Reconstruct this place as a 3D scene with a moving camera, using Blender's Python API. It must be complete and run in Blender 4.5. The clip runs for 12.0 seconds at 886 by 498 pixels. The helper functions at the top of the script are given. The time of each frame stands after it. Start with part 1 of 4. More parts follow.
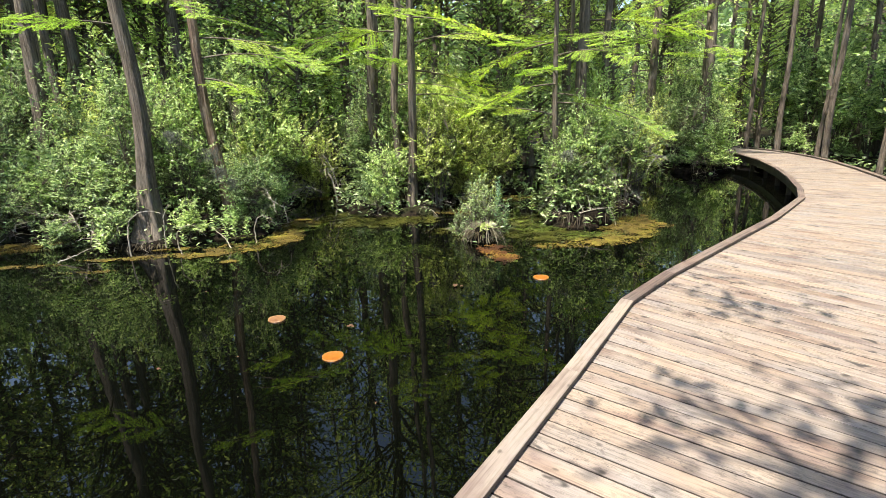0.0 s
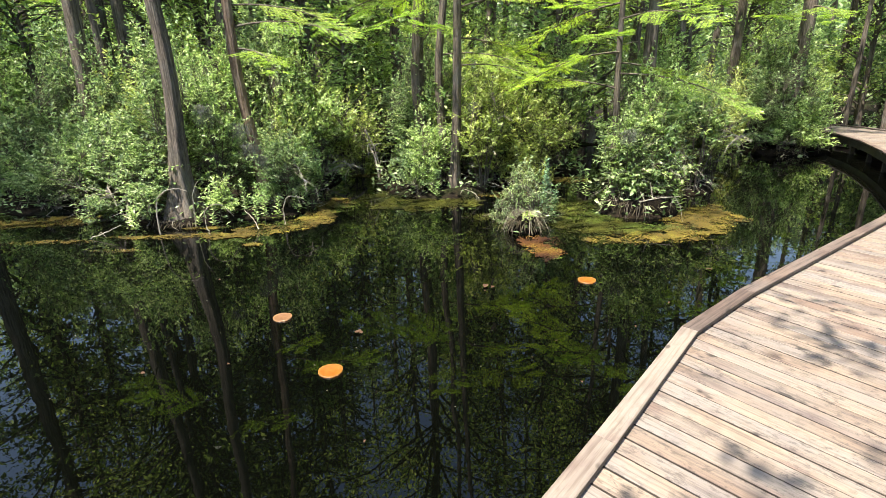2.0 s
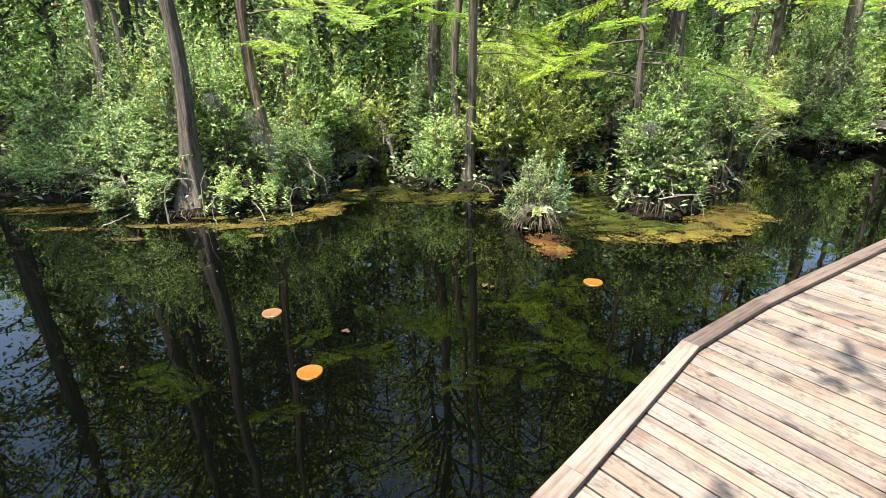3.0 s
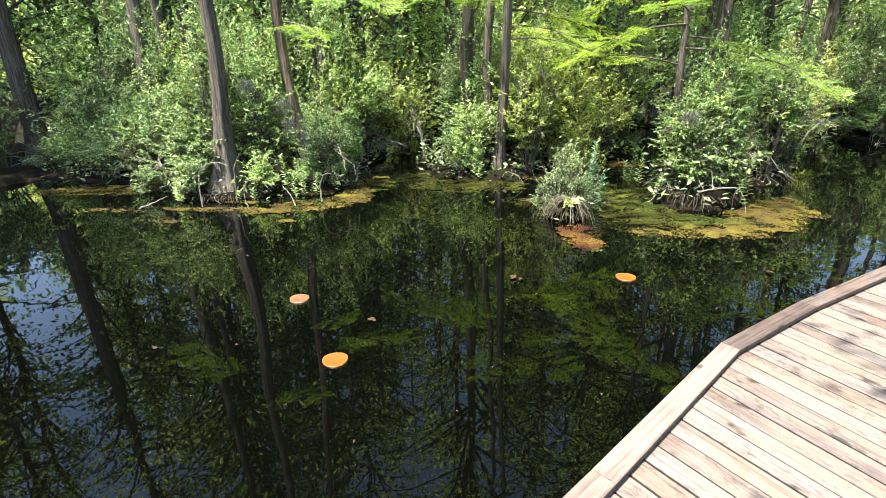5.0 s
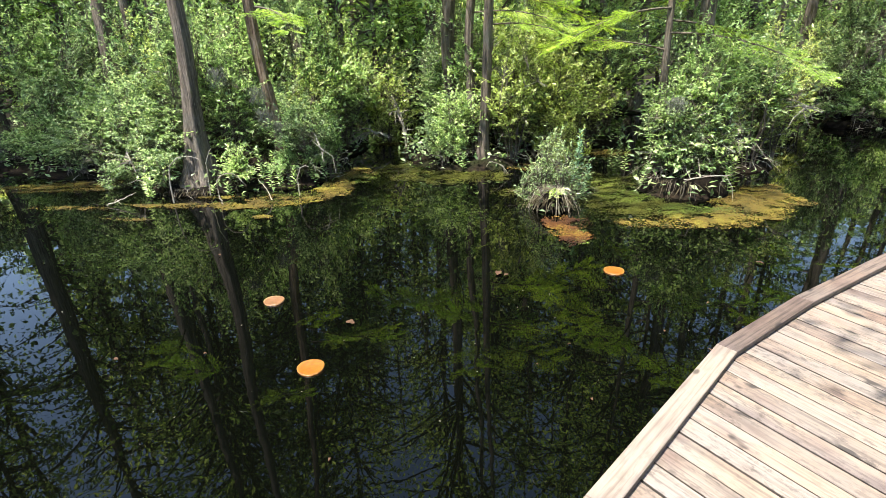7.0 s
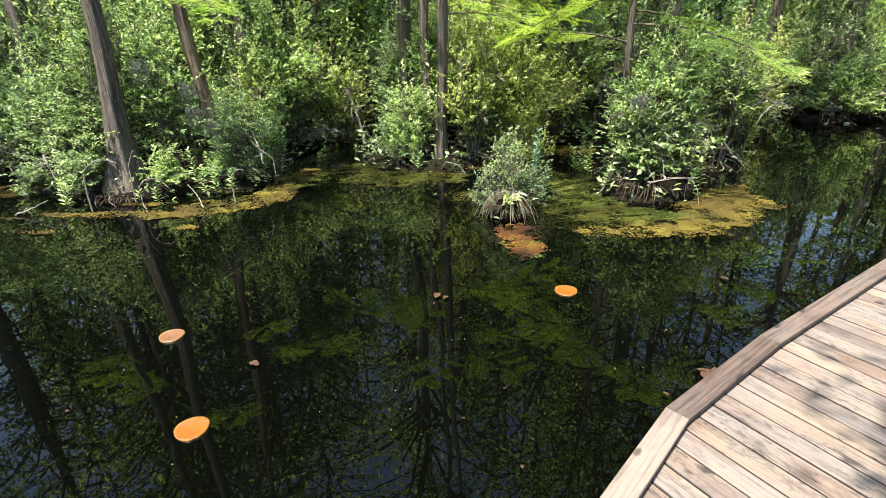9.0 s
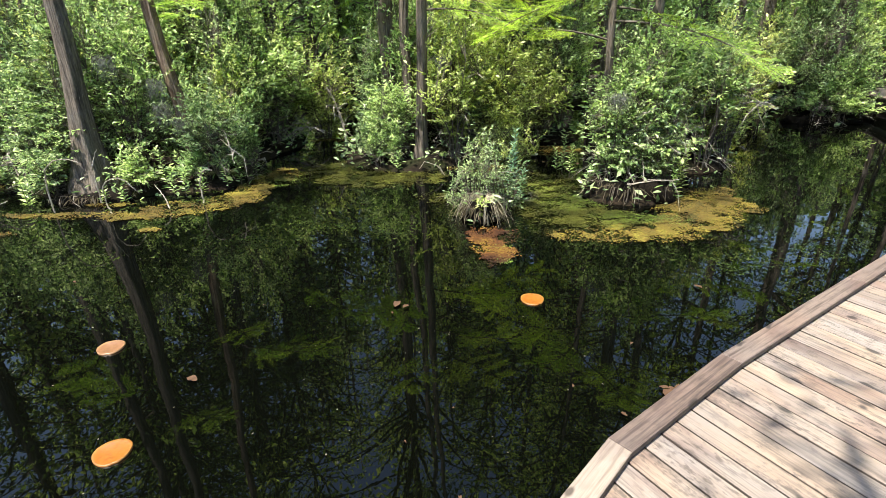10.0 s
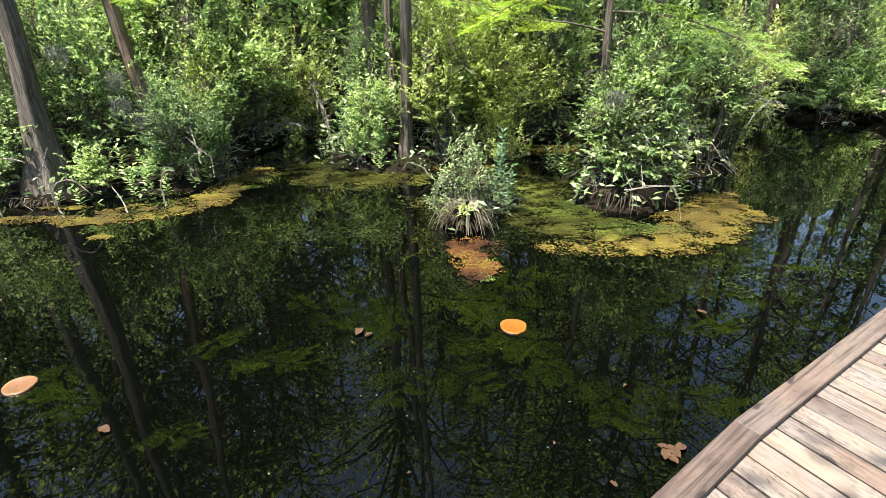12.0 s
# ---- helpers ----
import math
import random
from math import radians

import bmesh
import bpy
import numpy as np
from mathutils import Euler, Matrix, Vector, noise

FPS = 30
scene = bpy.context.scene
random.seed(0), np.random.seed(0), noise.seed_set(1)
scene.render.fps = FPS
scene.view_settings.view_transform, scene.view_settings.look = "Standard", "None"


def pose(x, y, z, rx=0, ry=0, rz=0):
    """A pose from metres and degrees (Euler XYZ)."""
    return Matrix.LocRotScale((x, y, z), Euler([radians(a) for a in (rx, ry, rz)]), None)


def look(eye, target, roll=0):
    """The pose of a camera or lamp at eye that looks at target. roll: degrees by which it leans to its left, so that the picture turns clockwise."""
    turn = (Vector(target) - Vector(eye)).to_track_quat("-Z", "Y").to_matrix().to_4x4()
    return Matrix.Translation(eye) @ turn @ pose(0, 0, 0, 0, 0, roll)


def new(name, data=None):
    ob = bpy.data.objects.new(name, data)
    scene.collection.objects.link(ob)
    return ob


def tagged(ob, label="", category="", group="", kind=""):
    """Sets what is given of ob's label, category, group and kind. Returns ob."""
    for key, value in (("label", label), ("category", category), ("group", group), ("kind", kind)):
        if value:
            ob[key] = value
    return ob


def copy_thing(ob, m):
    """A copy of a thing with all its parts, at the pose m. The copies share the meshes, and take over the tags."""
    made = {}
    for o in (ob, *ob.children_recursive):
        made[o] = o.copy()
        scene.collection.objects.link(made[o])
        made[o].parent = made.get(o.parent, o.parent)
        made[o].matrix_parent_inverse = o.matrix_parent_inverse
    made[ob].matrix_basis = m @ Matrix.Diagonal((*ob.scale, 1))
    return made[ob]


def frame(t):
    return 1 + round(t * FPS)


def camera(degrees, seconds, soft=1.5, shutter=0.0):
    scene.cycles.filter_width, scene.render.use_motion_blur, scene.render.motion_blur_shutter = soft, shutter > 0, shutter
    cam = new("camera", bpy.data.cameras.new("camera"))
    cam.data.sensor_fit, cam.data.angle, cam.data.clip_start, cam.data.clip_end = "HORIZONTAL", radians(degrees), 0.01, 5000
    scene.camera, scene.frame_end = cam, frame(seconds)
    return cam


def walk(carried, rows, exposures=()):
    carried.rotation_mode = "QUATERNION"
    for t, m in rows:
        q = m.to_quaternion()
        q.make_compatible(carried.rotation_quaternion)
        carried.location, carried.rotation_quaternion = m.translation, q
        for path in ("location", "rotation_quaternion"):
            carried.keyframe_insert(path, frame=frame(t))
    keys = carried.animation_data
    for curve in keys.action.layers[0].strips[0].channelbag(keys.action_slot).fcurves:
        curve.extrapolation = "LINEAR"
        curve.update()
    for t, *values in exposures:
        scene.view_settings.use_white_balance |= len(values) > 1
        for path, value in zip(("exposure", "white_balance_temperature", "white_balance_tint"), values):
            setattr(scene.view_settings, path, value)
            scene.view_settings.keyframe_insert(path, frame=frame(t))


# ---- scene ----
cam = camera(85.4, 12.0, 0.65)
PATH = [
    (0, (0.532, -0.399, 1.881), (0.269, 1.511, 1.352), -1.7),
    (0.5, (0.692, -0.15, 1.932), (0.387, 1.75, 1.386), -1.6),
    (1, (0.767, 0.063, 1.914), (0.427, 1.954, 1.357), -1.6),
    (1.5, (0.739, 0.334, 1.918), (0.34, 2.201, 1.324), -1.6),
    (2, (0.737, 0.544, 1.901), (0.251, 2.38, 1.275), -1.6),
    (2.5, (0.889, 0.705, 1.875), (0.337, 2.517, 1.231), -1.5),
    (3, (1.009, 0.897, 1.873), (0.419, 2.693, 1.217), -1.4),
    (5, (0.974, 0.979, 1.873), (0.281, 2.719, 1.17), -1.2),
    (5.5, (0.942, 1.004, 1.854), (0.255, 2.741, 1.141), -1.3),
    (6, (0.896, 1.045, 1.875), (0.232, 2.784, 1.144), -1.5),
    (6.5, (0.869, 1.112, 1.891), (0.223, 2.852, 1.146), -1.7),
    (7, (0.928, 1.238, 1.859), (0.294, 2.981, 1.113), -1.6),
    (9, (1.178, 2.073, 1.87), (0.625, 3.83, 1.091), -1.4),
    (9.5, (1.281, 2.25, 1.853), (0.733, 4.007, 1.07), -1.2),
    (10, (1.46, 2.414, 1.851), (0.918, 4.171, 1.064), -1.1),
    (10.5, (1.514, 2.563, 1.814), (0.978, 4.323, 1.029), -0.9),
    (11, (1.475, 2.815, 1.818), (0.949, 4.576, 1.028), -0.9),
    (11.5, (1.447, 2.968, 1.832), (0.921, 4.724, 1.031), -0.8),
    (12, (1.527, 3.098, 1.82), (0.992, 4.847, 1.011), -0.7),
]
walk(cam, [(t, look(eye, target, roll)) for t, eye, target, roll in PATH],
     [(0, 1.62, 6800, 10), (3, 1.8, 6650, 10), (5, 1.97, 6450, 10), (6, 1.97, 6450, 10), (7, 1.82, 6480, 10), (9, 1.66, 6550, 10), (12, 1.75, 6500, 10)])

# ---- world, sun ----
SUN_EL, SUN_AZ = 67.0, 212.0          # azimuth: degrees from +y towards +x
world = bpy.data.worlds.new("world")
scene.world = world
world.use_nodes = True
wn = world.node_tree.nodes
sky = wn.new("ShaderNodeTexSky")
sky.sky_type = "NISHITA"
sky.sun_disc = False
sky.sun_elevation = radians(SUN_EL)
sky.sun_rotation = radians(SUN_AZ)
world.node_tree.links.new(sky.outputs[0], wn["Background"].inputs[0])
wn["Background"].inputs[1].default_value = 0.15
sun_way = Vector((math.sin(radians(SUN_AZ)) * math.cos(radians(SUN_EL)), math.cos(radians(SUN_AZ)) * math.cos(radians(SUN_EL)), math.sin(radians(SUN_EL))))
sun = new("sun", bpy.data.lights.new("sun", "SUN"))
sun.data.energy, sun.data.angle, sun.data.color = 5.0, radians(0.6), (1.0, 0.95, 0.86)
sun.matrix_world = look(sun_way * 40, (0, 0, 0))

WATER = -0.54


# ---- materials ----
def nodes_of(name):
    m = bpy.data.materials.new(name)
    m.use_nodes = True
    t = m.node_tree
    return m, t.nodes, t.links, t.nodes["Principled BSDF"]


def ramp(n, l, src, stops):
    r = n.new("ShaderNodeValToRGB")
    e = r.color_ramp.elements
    while len(e) < len(stops):
        e.new(0.5)
    for el, (p, c) in zip(e, stops):
        el.position, el.color = p, (*c, 1)
    l.new(src, r.inputs[0])
    return r.outputs[0]


def noise_tex(n, l, coord, scale, detail=4, stretch=None, w=None, rough=0.55):
    t = n.new("ShaderNodeTexNoise")
    t.inputs["Scale"].default_value = scale
    t.inputs["Detail"].default_value = detail
    t.inputs["Roughness"].default_value = rough
    if w is not None:
        t.noise_dimensions = "4D"
        l.new(w, t.inputs["W"])
    if stretch:
        mp = n.new("ShaderNodeMapping")
        mp.inputs["Scale"].default_value = stretch
        l.new(coord, mp.inputs[0])
        coord = mp.outputs[0]
    l.new(coord, t.inputs["Vector"])
    return t.outputs["Fac"]


def mixc(n, l, fac, a, b, mode="MIX"):
    m = n.new("ShaderNodeMix")
    m.data_type, m.blend_type = "RGBA", mode
    for sock, v in ((m.inputs["Factor"], fac), (m.inputs["A"], a), (m.inputs["B"], b)):
        if isinstance(v, (int, float)):
            sock.default_value = v
        elif isinstance(v, tuple):
            sock.default_value = (*v, 1)
        else:
            l.new(v, sock)
    return m.outputs["Result"]


def maths(n, l, op, a, b=0.0):
    m = n.new("ShaderNodeMath")
    m.operation = op
    for sock, v in zip(m.inputs, (a, b)):
        if isinstance(v, (int, float)):
            sock.default_value = v
        else:
            l.new(v, sock)
    return m.outputs[0]


def bump(n, l, p, height, strength, dist):
    b = n.new("ShaderNodeBump")
    b.inputs["Strength"].default_value, b.inputs["Distance"].default_value = strength, dist
    l.new(height, b.inputs["Height"])
    l.new(b.outputs[0], p.inputs["Normal"])


def leaf_material(name, dark, mid, light, translucent=0.46, rough=0.40):
    """Foliage: each leaf its own tone, each plant its own shift, light passing through the blade."""
    m, n, l, p = nodes_of(name)
    geo, oi = n.new("ShaderNodeNewGeometry"), n.new("ShaderNodeObjectInfo")
    col = ramp(n, l, geo.outputs["Random Per Island"], [(0.0, dark), (0.45, mid), (0.92, light), (1.0, tuple(min(1, c * 1.25) for c in light))])
    hs = n.new("ShaderNodeHueSaturation")
    l.new(maths(n, l, "MULTIPLY_ADD", oi.outputs["Random"], 0.35), hs.inputs["Value"])
    hs.inputs["Value"].links[0].from_node.inputs[2].default_value = 0.82
    l.new(maths(n, l, "MULTIPLY_ADD", oi.outputs["Random"], -0.03), hs.inputs["Hue"])
    hs.inputs["Hue"].links[0].from_node.inputs[2].default_value = 0.515
    l.new(col, hs.inputs["Color"])
    col = hs.outputs[0]
    l.new(col, p.inputs["Base Color"])
    p.inputs["Roughness"].default_value = rough
    p.inputs["Specular IOR Level"].default_value = 0.35
    tr = n.new("ShaderNodeBsdfTranslucent")
    l.new(mixc(n, l, 1.0, col, (1.28, 1.38, 0.88), "MULTIPLY"), tr.inputs[0])
    mx = n.new("ShaderNodeMixShader")
    mx.inputs[0].default_value = translucent
    l.new(p.outputs[0], mx.inputs[1])
    l.new(tr.outputs[0], mx.inputs[2])
    l.new(mx.outputs[0], n["Material Output"].inputs[0])
    return m


LEAF_FRESH = leaf_material("leaf_fresh", (0.069, 0.122, 0.049), (0.274, 0.395, 0.139), (0.566, 0.655, 0.351))
LEAF_DEEP = leaf_material("leaf_deep", (0.050, 0.092, 0.049), (0.221, 0.322, 0.136), (0.509, 0.590, 0.345))
LEAF_YELLOW = leaf_material("leaf_yellow", (0.175, 0.230, 0.064), (0.470, 0.535, 0.165), (0.720, 0.735, 0.365))
LEAF_CROWN = leaf_material("leaf_crown", (0.077, 0.125, 0.049), (0.298, 0.412, 0.127), (0.566, 0.655, 0.253), 0.5)
LEAF_NEEDLE = leaf_material("leaf_needle", (0.180, 0.285, 0.042), (0.295, 0.425, 0.062), (0.410, 0.525, 0.100), 0.5, 0.5)
LEAF_DRY = leaf_material("leaf_dry", (0.0504, 0.0347, 0.0176), (0.0945, 0.0756, 0.0441), (0.151, 0.129, 0.0854), 0.3, 0.7)
LEAF_BLUE = leaf_material("leaf_blue", (0.050, 0.105, 0.062), (0.115, 0.215, 0.125), (0.24, 0.37, 0.235), 0.35)


def bark_material(name, dark, light, lichen):
    m, n, l, p = nodes_of(name)
    tc, oi = n.new("ShaderNodeTexCoord"), n.new("ShaderNodeObjectInfo")
    c = tc.outputs["Object"]
    strips = noise_tex(n, l, c, 34, 5, (1, 1, 0.05), oi.outputs["Random"], 0.65)
    fine = noise_tex(n, l, c, 90, 3, (1, 1, 0.15), oi.outputs["Random"])
    blot = noise_tex(n, l, c, 2.2, 4, None, oi.outputs["Random"])
    h = maths(n, l, "ADD", strips, maths(n, l, "MULTIPLY", fine, 0.35))
    col = ramp(n, l, h, [(0.54, dark), (0.68, tuple(a * 0.6 + b * 0.4 for a, b in zip(dark, light))), (0.82, light)])
    col = mixc(n, l, ramp(n, l, blot, [(0.52, (0, 0, 0)), (0.72, (0.6, 0.6, 0.6))]), col, lichen)
    l.new(col, p.inputs["Base Color"])
    p.inputs["Roughness"].default_value = 0.9
    bump(n, l, p, h, 1.0, 0.05)
    return m


BARK = bark_material("bark", (0.0389, 0.0295, 0.0218), (0.195, 0.156, 0.12), (0.156, 0.149, 0.128))
BARK_RED = bark_material("bark_red", (0.0861, 0.0509, 0.0318), (0.345, 0.241, 0.173), (0.267, 0.222, 0.173))
STEM = bark_material("stem", (0.0425, 0.0323, 0.0238), (0.162, 0.132, 0.0978), (0.145, 0.132, 0.106))
DEAD = bark_material("dead_wood", (0.173, 0.141, 0.108), (0.498, 0.444, 0.369), (0.391, 0.357, 0.313))


def wood_material(name, tan, grey, dark, mildew=0.95, streak=0.42):
    """Weathered sawn pine: grain along local x, knots, mildew, a tone for each board."""
    m, n, l, p = nodes_of(name)
    tc, oi = n.new("ShaderNodeTexCoord"), n.new("ShaderNodeObjectInfo")
    c, r = tc.outputs["Object"], oi.outputs["Random"]
    w = maths(n, l, "MULTIPLY", r, 57.0)
    grain = noise_tex(n, l, c, 60, 4, (0.03, 1.0, 1.0), w)
    fibre = noise_tex(n, l, c, 230, 3, (0.03, 1.0, 1.0), w)
    warp = noise_tex(n, l, c, 2.4, 4, (0.5, 1.2, 1.0), w)
    knot = noise_tex(n, l, c, 6.0, 2, (0.7, 1.2, 1.0), maths(n, l, "ADD", w, 9.0))
    wear = noise_tex(n, l, c, 38, 6, (0.45, 1.0, 1.0), maths(n, l, "ADD", w, 4.0), 0.75)
    spread = noise_tex(n, l, c, 3.2, 3, (0.6, 1.0, 1.0), maths(n, l, "ADD", w, 2.0))
    tone = mixc(n, l, ramp(n, l, warp, [(0.40, (0, 0, 0)), (0.62, (1, 1, 1))]), tan, grey)
    comb = ramp(n, l, r, [(0.0, (0.70, 0.66, 0.66)), (0.07, (0.90, 0.88, 0.88)), (0.5, (0.99, 0.98, 0.98)), (1.0, (1.08, 1.07, 1.06))])
    tone = mixc(n, l, 1.0, tone, comb, "MULTIPLY")
    tone = mixc(n, l, ramp(n, l, grain, [(0.36, (streak, streak, streak)), (0.52, (0, 0, 0))]), tone, dark)
    tone = mixc(n, l, ramp(n, l, fibre, [(0.34, (0.30, 0.30, 0.30)), (0.52, (0, 0, 0))]), tone, dark)
    tone = mixc(n, l, ramp(n, l, knot, [(0.65, (0, 0, 0)), (0.70, (0.9, 0.9, 0.9))]), tone, tuple(c * 0.4 for c in dark))
    spots = maths(n, l, "MULTIPLY", ramp(n, l, wear, [(0.51, (0, 0, 0)), (0.59, (mildew, mildew, mildew))]), ramp(n, l, spread, [(0.38, (0.12, 0.12, 0.12)), (0.56, (1, 1, 1))]))
    tone = mixc(n, l, spots, tone, dark)
    grime = noise_tex(n, l, c, 1.5, 3, (1.0, 2.2, 1.0), maths(n, l, "ADD", w, 6.0))
    tone = mixc(n, l, ramp(n, l, grime, [(0.50, (0, 0, 0)), (0.64, (0.85, 0.85, 0.85))]), tone, mixc(n, l, 1.0, tone, (0.60, 0.51, 0.52), "MULTIPLY"))
    l.new(tone, p.inputs["Base Color"])
    p.inputs["Roughness"].default_value = 0.78
    bump(n, l, p, maths(n, l, "ADD", grain, maths(n, l, "MULTIPLY", fibre, 0.5)), 0.5, 0.004)
    return m


PLANK = wood_material("weathered_plank", (0.226, 0.172, 0.126), (0.186, 0.163, 0.144), (0.048, 0.038, 0.031), 0.7, 0.5)
KERB = wood_material("weathered_kerb", (0.148, 0.106, 0.081), (0.118, 0.092, 0.077), (0.030, 0.019, 0.015), 0.35, 0.85)
KERB_NEW = wood_material("pale_kerb", (0.218, 0.178, 0.142), (0.198, 0.169, 0.142), (0.0992, 0.0744, 0.0526), 0.3, 0.6)
# darker than the kerb tops: shade painted into the boards' side faces
KERB_SIDE_SHADED = wood_material("kerb_side_shaded", (0.10, 0.075, 0.058), (0.085, 0.07, 0.06), (0.03, 0.022, 0.018))
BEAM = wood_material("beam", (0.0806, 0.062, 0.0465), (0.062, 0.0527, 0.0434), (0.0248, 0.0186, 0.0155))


def water_material():
    m, n, l, p = nodes_of("tannin_water")
    tc = n.new("ShaderNodeTexCoord")
    c = tc.outputs["Object"]
    p.inputs["Base Color"].default_value = (0.0008, 0.001, 0.0006, 1)
    p.inputs["Roughness"].default_value = 0.012
    p.inputs["IOR"].default_value = 1.33
    slow = noise_tex(n, l, c, 1.6, 2)
    fine = noise_tex(n, l, c, 7.0, 2)
    bump(n, l, p, maths(n, l, "ADD", slow, maths(n, l, "MULTIPLY", fine, 0.12)), 0.035, 0.05)
    return m


def ground_material():
    m, n, l, p = nodes_of("peat_ground")
    c = n.new("ShaderNodeTexCoord").outputs["Object"]
    big, fine, litter = noise_tex(n, l, c, 0.8, 4), noise_tex(n, l, c, 16, 5), noise_tex(n, l, c, 45, 3)
    col = ramp(n, l, fine, [(0.3, (0.006, 0.0045, 0.003)), (0.55, (0.016, 0.0115, 0.0075)), (0.75, (0.042, 0.029, 0.017))])
    col = mixc(n, l, ramp(n, l, big, [(0.48, (0, 0, 0)), (0.64, (0.7, 0.7, 0.7))]), col, (0.022, 0.034, 0.009))
    l.new(col, p.inputs["Base Color"])
    p.inputs["Roughness"].default_value = 0.95
    p.inputs["Specular IOR Level"].default_value = 0.1
    bump(n, l, p, maths(n, l, "ADD", fine, litter), 1.0, 0.05)
    return m


def flake_material(name, stops, rough=0.6):
    m, n, l, p = nodes_of(name)
    geo = n.new("ShaderNodeNewGeometry")
    c = n.new("ShaderNodeTexCoord").outputs["Object"]
    patch = noise_tex(n, l, c, 1.7, 4)
    wide = ramp(n, l, patch, [(0.36, (0, 0, 0)), (0.64, (1, 1, 1))])
    f = maths(n, l, "ADD", maths(n, l, "MULTIPLY", geo.outputs["Random Per Island"], 0.45), maths(n, l, "MULTIPLY", wide, 0.55))
    l.new(ramp(n, l, f, stops), p.inputs["Base Color"])
    p.inputs["Roughness"].default_value = rough
    p.inputs["Specular IOR Level"].default_value = 0.25
    bump(n, l, p, noise_tex(n, l, c, 60, 3), 0.6, 0.01)
    return m


def wet_peat_material():
    m, n, l, p = nodes_of("wet_peat")
    c = n.new("ShaderNodeTexCoord").outputs["Object"]
    f = noise_tex(n, l, c, 22, 6, (1, 1, 0.35), None, 0.7)
    l.new(ramp(n, l, f, [(0.35, (0.003, 0.0022, 0.0016)), (0.55, (0.010, 0.0072, 0.0048)), (0.75, (0.013, 0.009, 0.006))]), p.inputs["Base Color"])
    p.inputs["Roughness"].default_value, p.inputs["Specular IOR Level"].default_value = 0.9, 0.1
    bump(n, l, p, f, 1.0, 0.08)
    return m


WET_PEAT = wet_peat_material()
WATER_MAT = water_material()
PEAT = ground_material()
MAT_GOLD = flake_material("algae_gold", [(0.08, (0.0225, 0.024, 0.00575)), (0.3, (0.0688, 0.0552, 0.0115)), (0.5, (0.122, 0.074, 0.015)), (0.68, (0.104, 0.100, 0.013)), (0.82, (0.180, 0.135, 0.020)), (0.96, (0.270, 0.240, 0.040))], 0.85)
MAT_OLIVE = flake_material("algae_olive", [(0.1, (0.008, 0.010, 0.003)), (0.45, (0.028, 0.030, 0.007)), (0.75, (0.065, 0.062, 0.013)), (0.95, (0.12, 0.14, 0.028))], 0.3)
MAT_LITTER = flake_material("leaf_litter", [(0.1, (0.012, 0.005, 0.002)), (0.4, (0.040, 0.014, 0.004)), (0.7, (0.095, 0.036, 0.008)), (0.92, (0.17, 0.115, 0.014))], 0.85)
MAT_GREEN = flake_material("duckweed", [(0.2, (0.049, 0.0816, 0.0109)), (0.5, (0.109, 0.152, 0.0218)), (0.9, (0.174, 0.218, 0.0381))])
MAT_WEED = flake_material("drowned_weed", [(0.2, (0.008, 0.013, 0.004)), (0.6, (0.020, 0.032, 0.008)), (0.9, (0.046, 0.062, 0.014))], 0.1)


def pad_material(name, rim, mid, spot):
    m, n, l, p = nodes_of(name)
    c = n.new("ShaderNodeTexCoord").outputs["Object"]
    g = n.new("ShaderNodeVectorMath")
    g.operation = "LENGTH"
    l.new(c, g.inputs[0])
    col = ramp(n, l, maths(n, l, "MULTIPLY", g.outputs["Value"], 8.0), [(0.0, mid), (0.7, mid), (0.95, rim)])
    col = mixc(n, l, ramp(n, l, noise_tex(n, l, c, 28, 4), [(0.5, (0, 0, 0)), (0.72, (0.8, 0.8, 0.8))]), col, spot)
    l.new(col, p.inputs["Base Color"])
    p.inputs["Roughness"].default_value = 0.45
    bump(n, l, p, noise_tex(n, l, c, 50, 3), 0.3, 0.004)
    return m


PAD_ORANGE = pad_material("pad_orange", (0.20, 0.092, 0.018), (0.215, 0.070, 0.007), (0.14, 0.042, 0.005))
PAD_TAN = pad_material("pad_tan", (0.22, 0.125, 0.052), (0.155, 0.075, 0.034), (0.095, 0.042, 0.022))
DRY_LEAF = flake_material("dry_leaf", [(0.1, (0.026, 0.013, 0.007)), (0.5, (0.058, 0.030, 0.015)), (0.9, (0.11, 0.066, 0.032))], 0.8)
SPECK = flake_material("pale_speck", [(0.1, (0.035, 0.0315, 0.021)), (0.8, (0.112, 0.105, 0.077))])
MOSS = flake_material("grey_moss", [(0.1, (0.06, 0.065, 0.05)), (0.8, (0.15, 0.155, 0.125))], 0.9)
DRY_GRASS = flake_material("dry_grass", [(0.2, (0.204, 0.17, 0.109)), (0.8, (0.354, 0.312, 0.224))])
PETAL = flake_material("petal_white", [(0.2, (0.392, 0.381, 0.338)), (0.8, (0.462, 0.457, 0.424))])


# ---- mesh helpers ----
rng = np.random.default_rng(7)


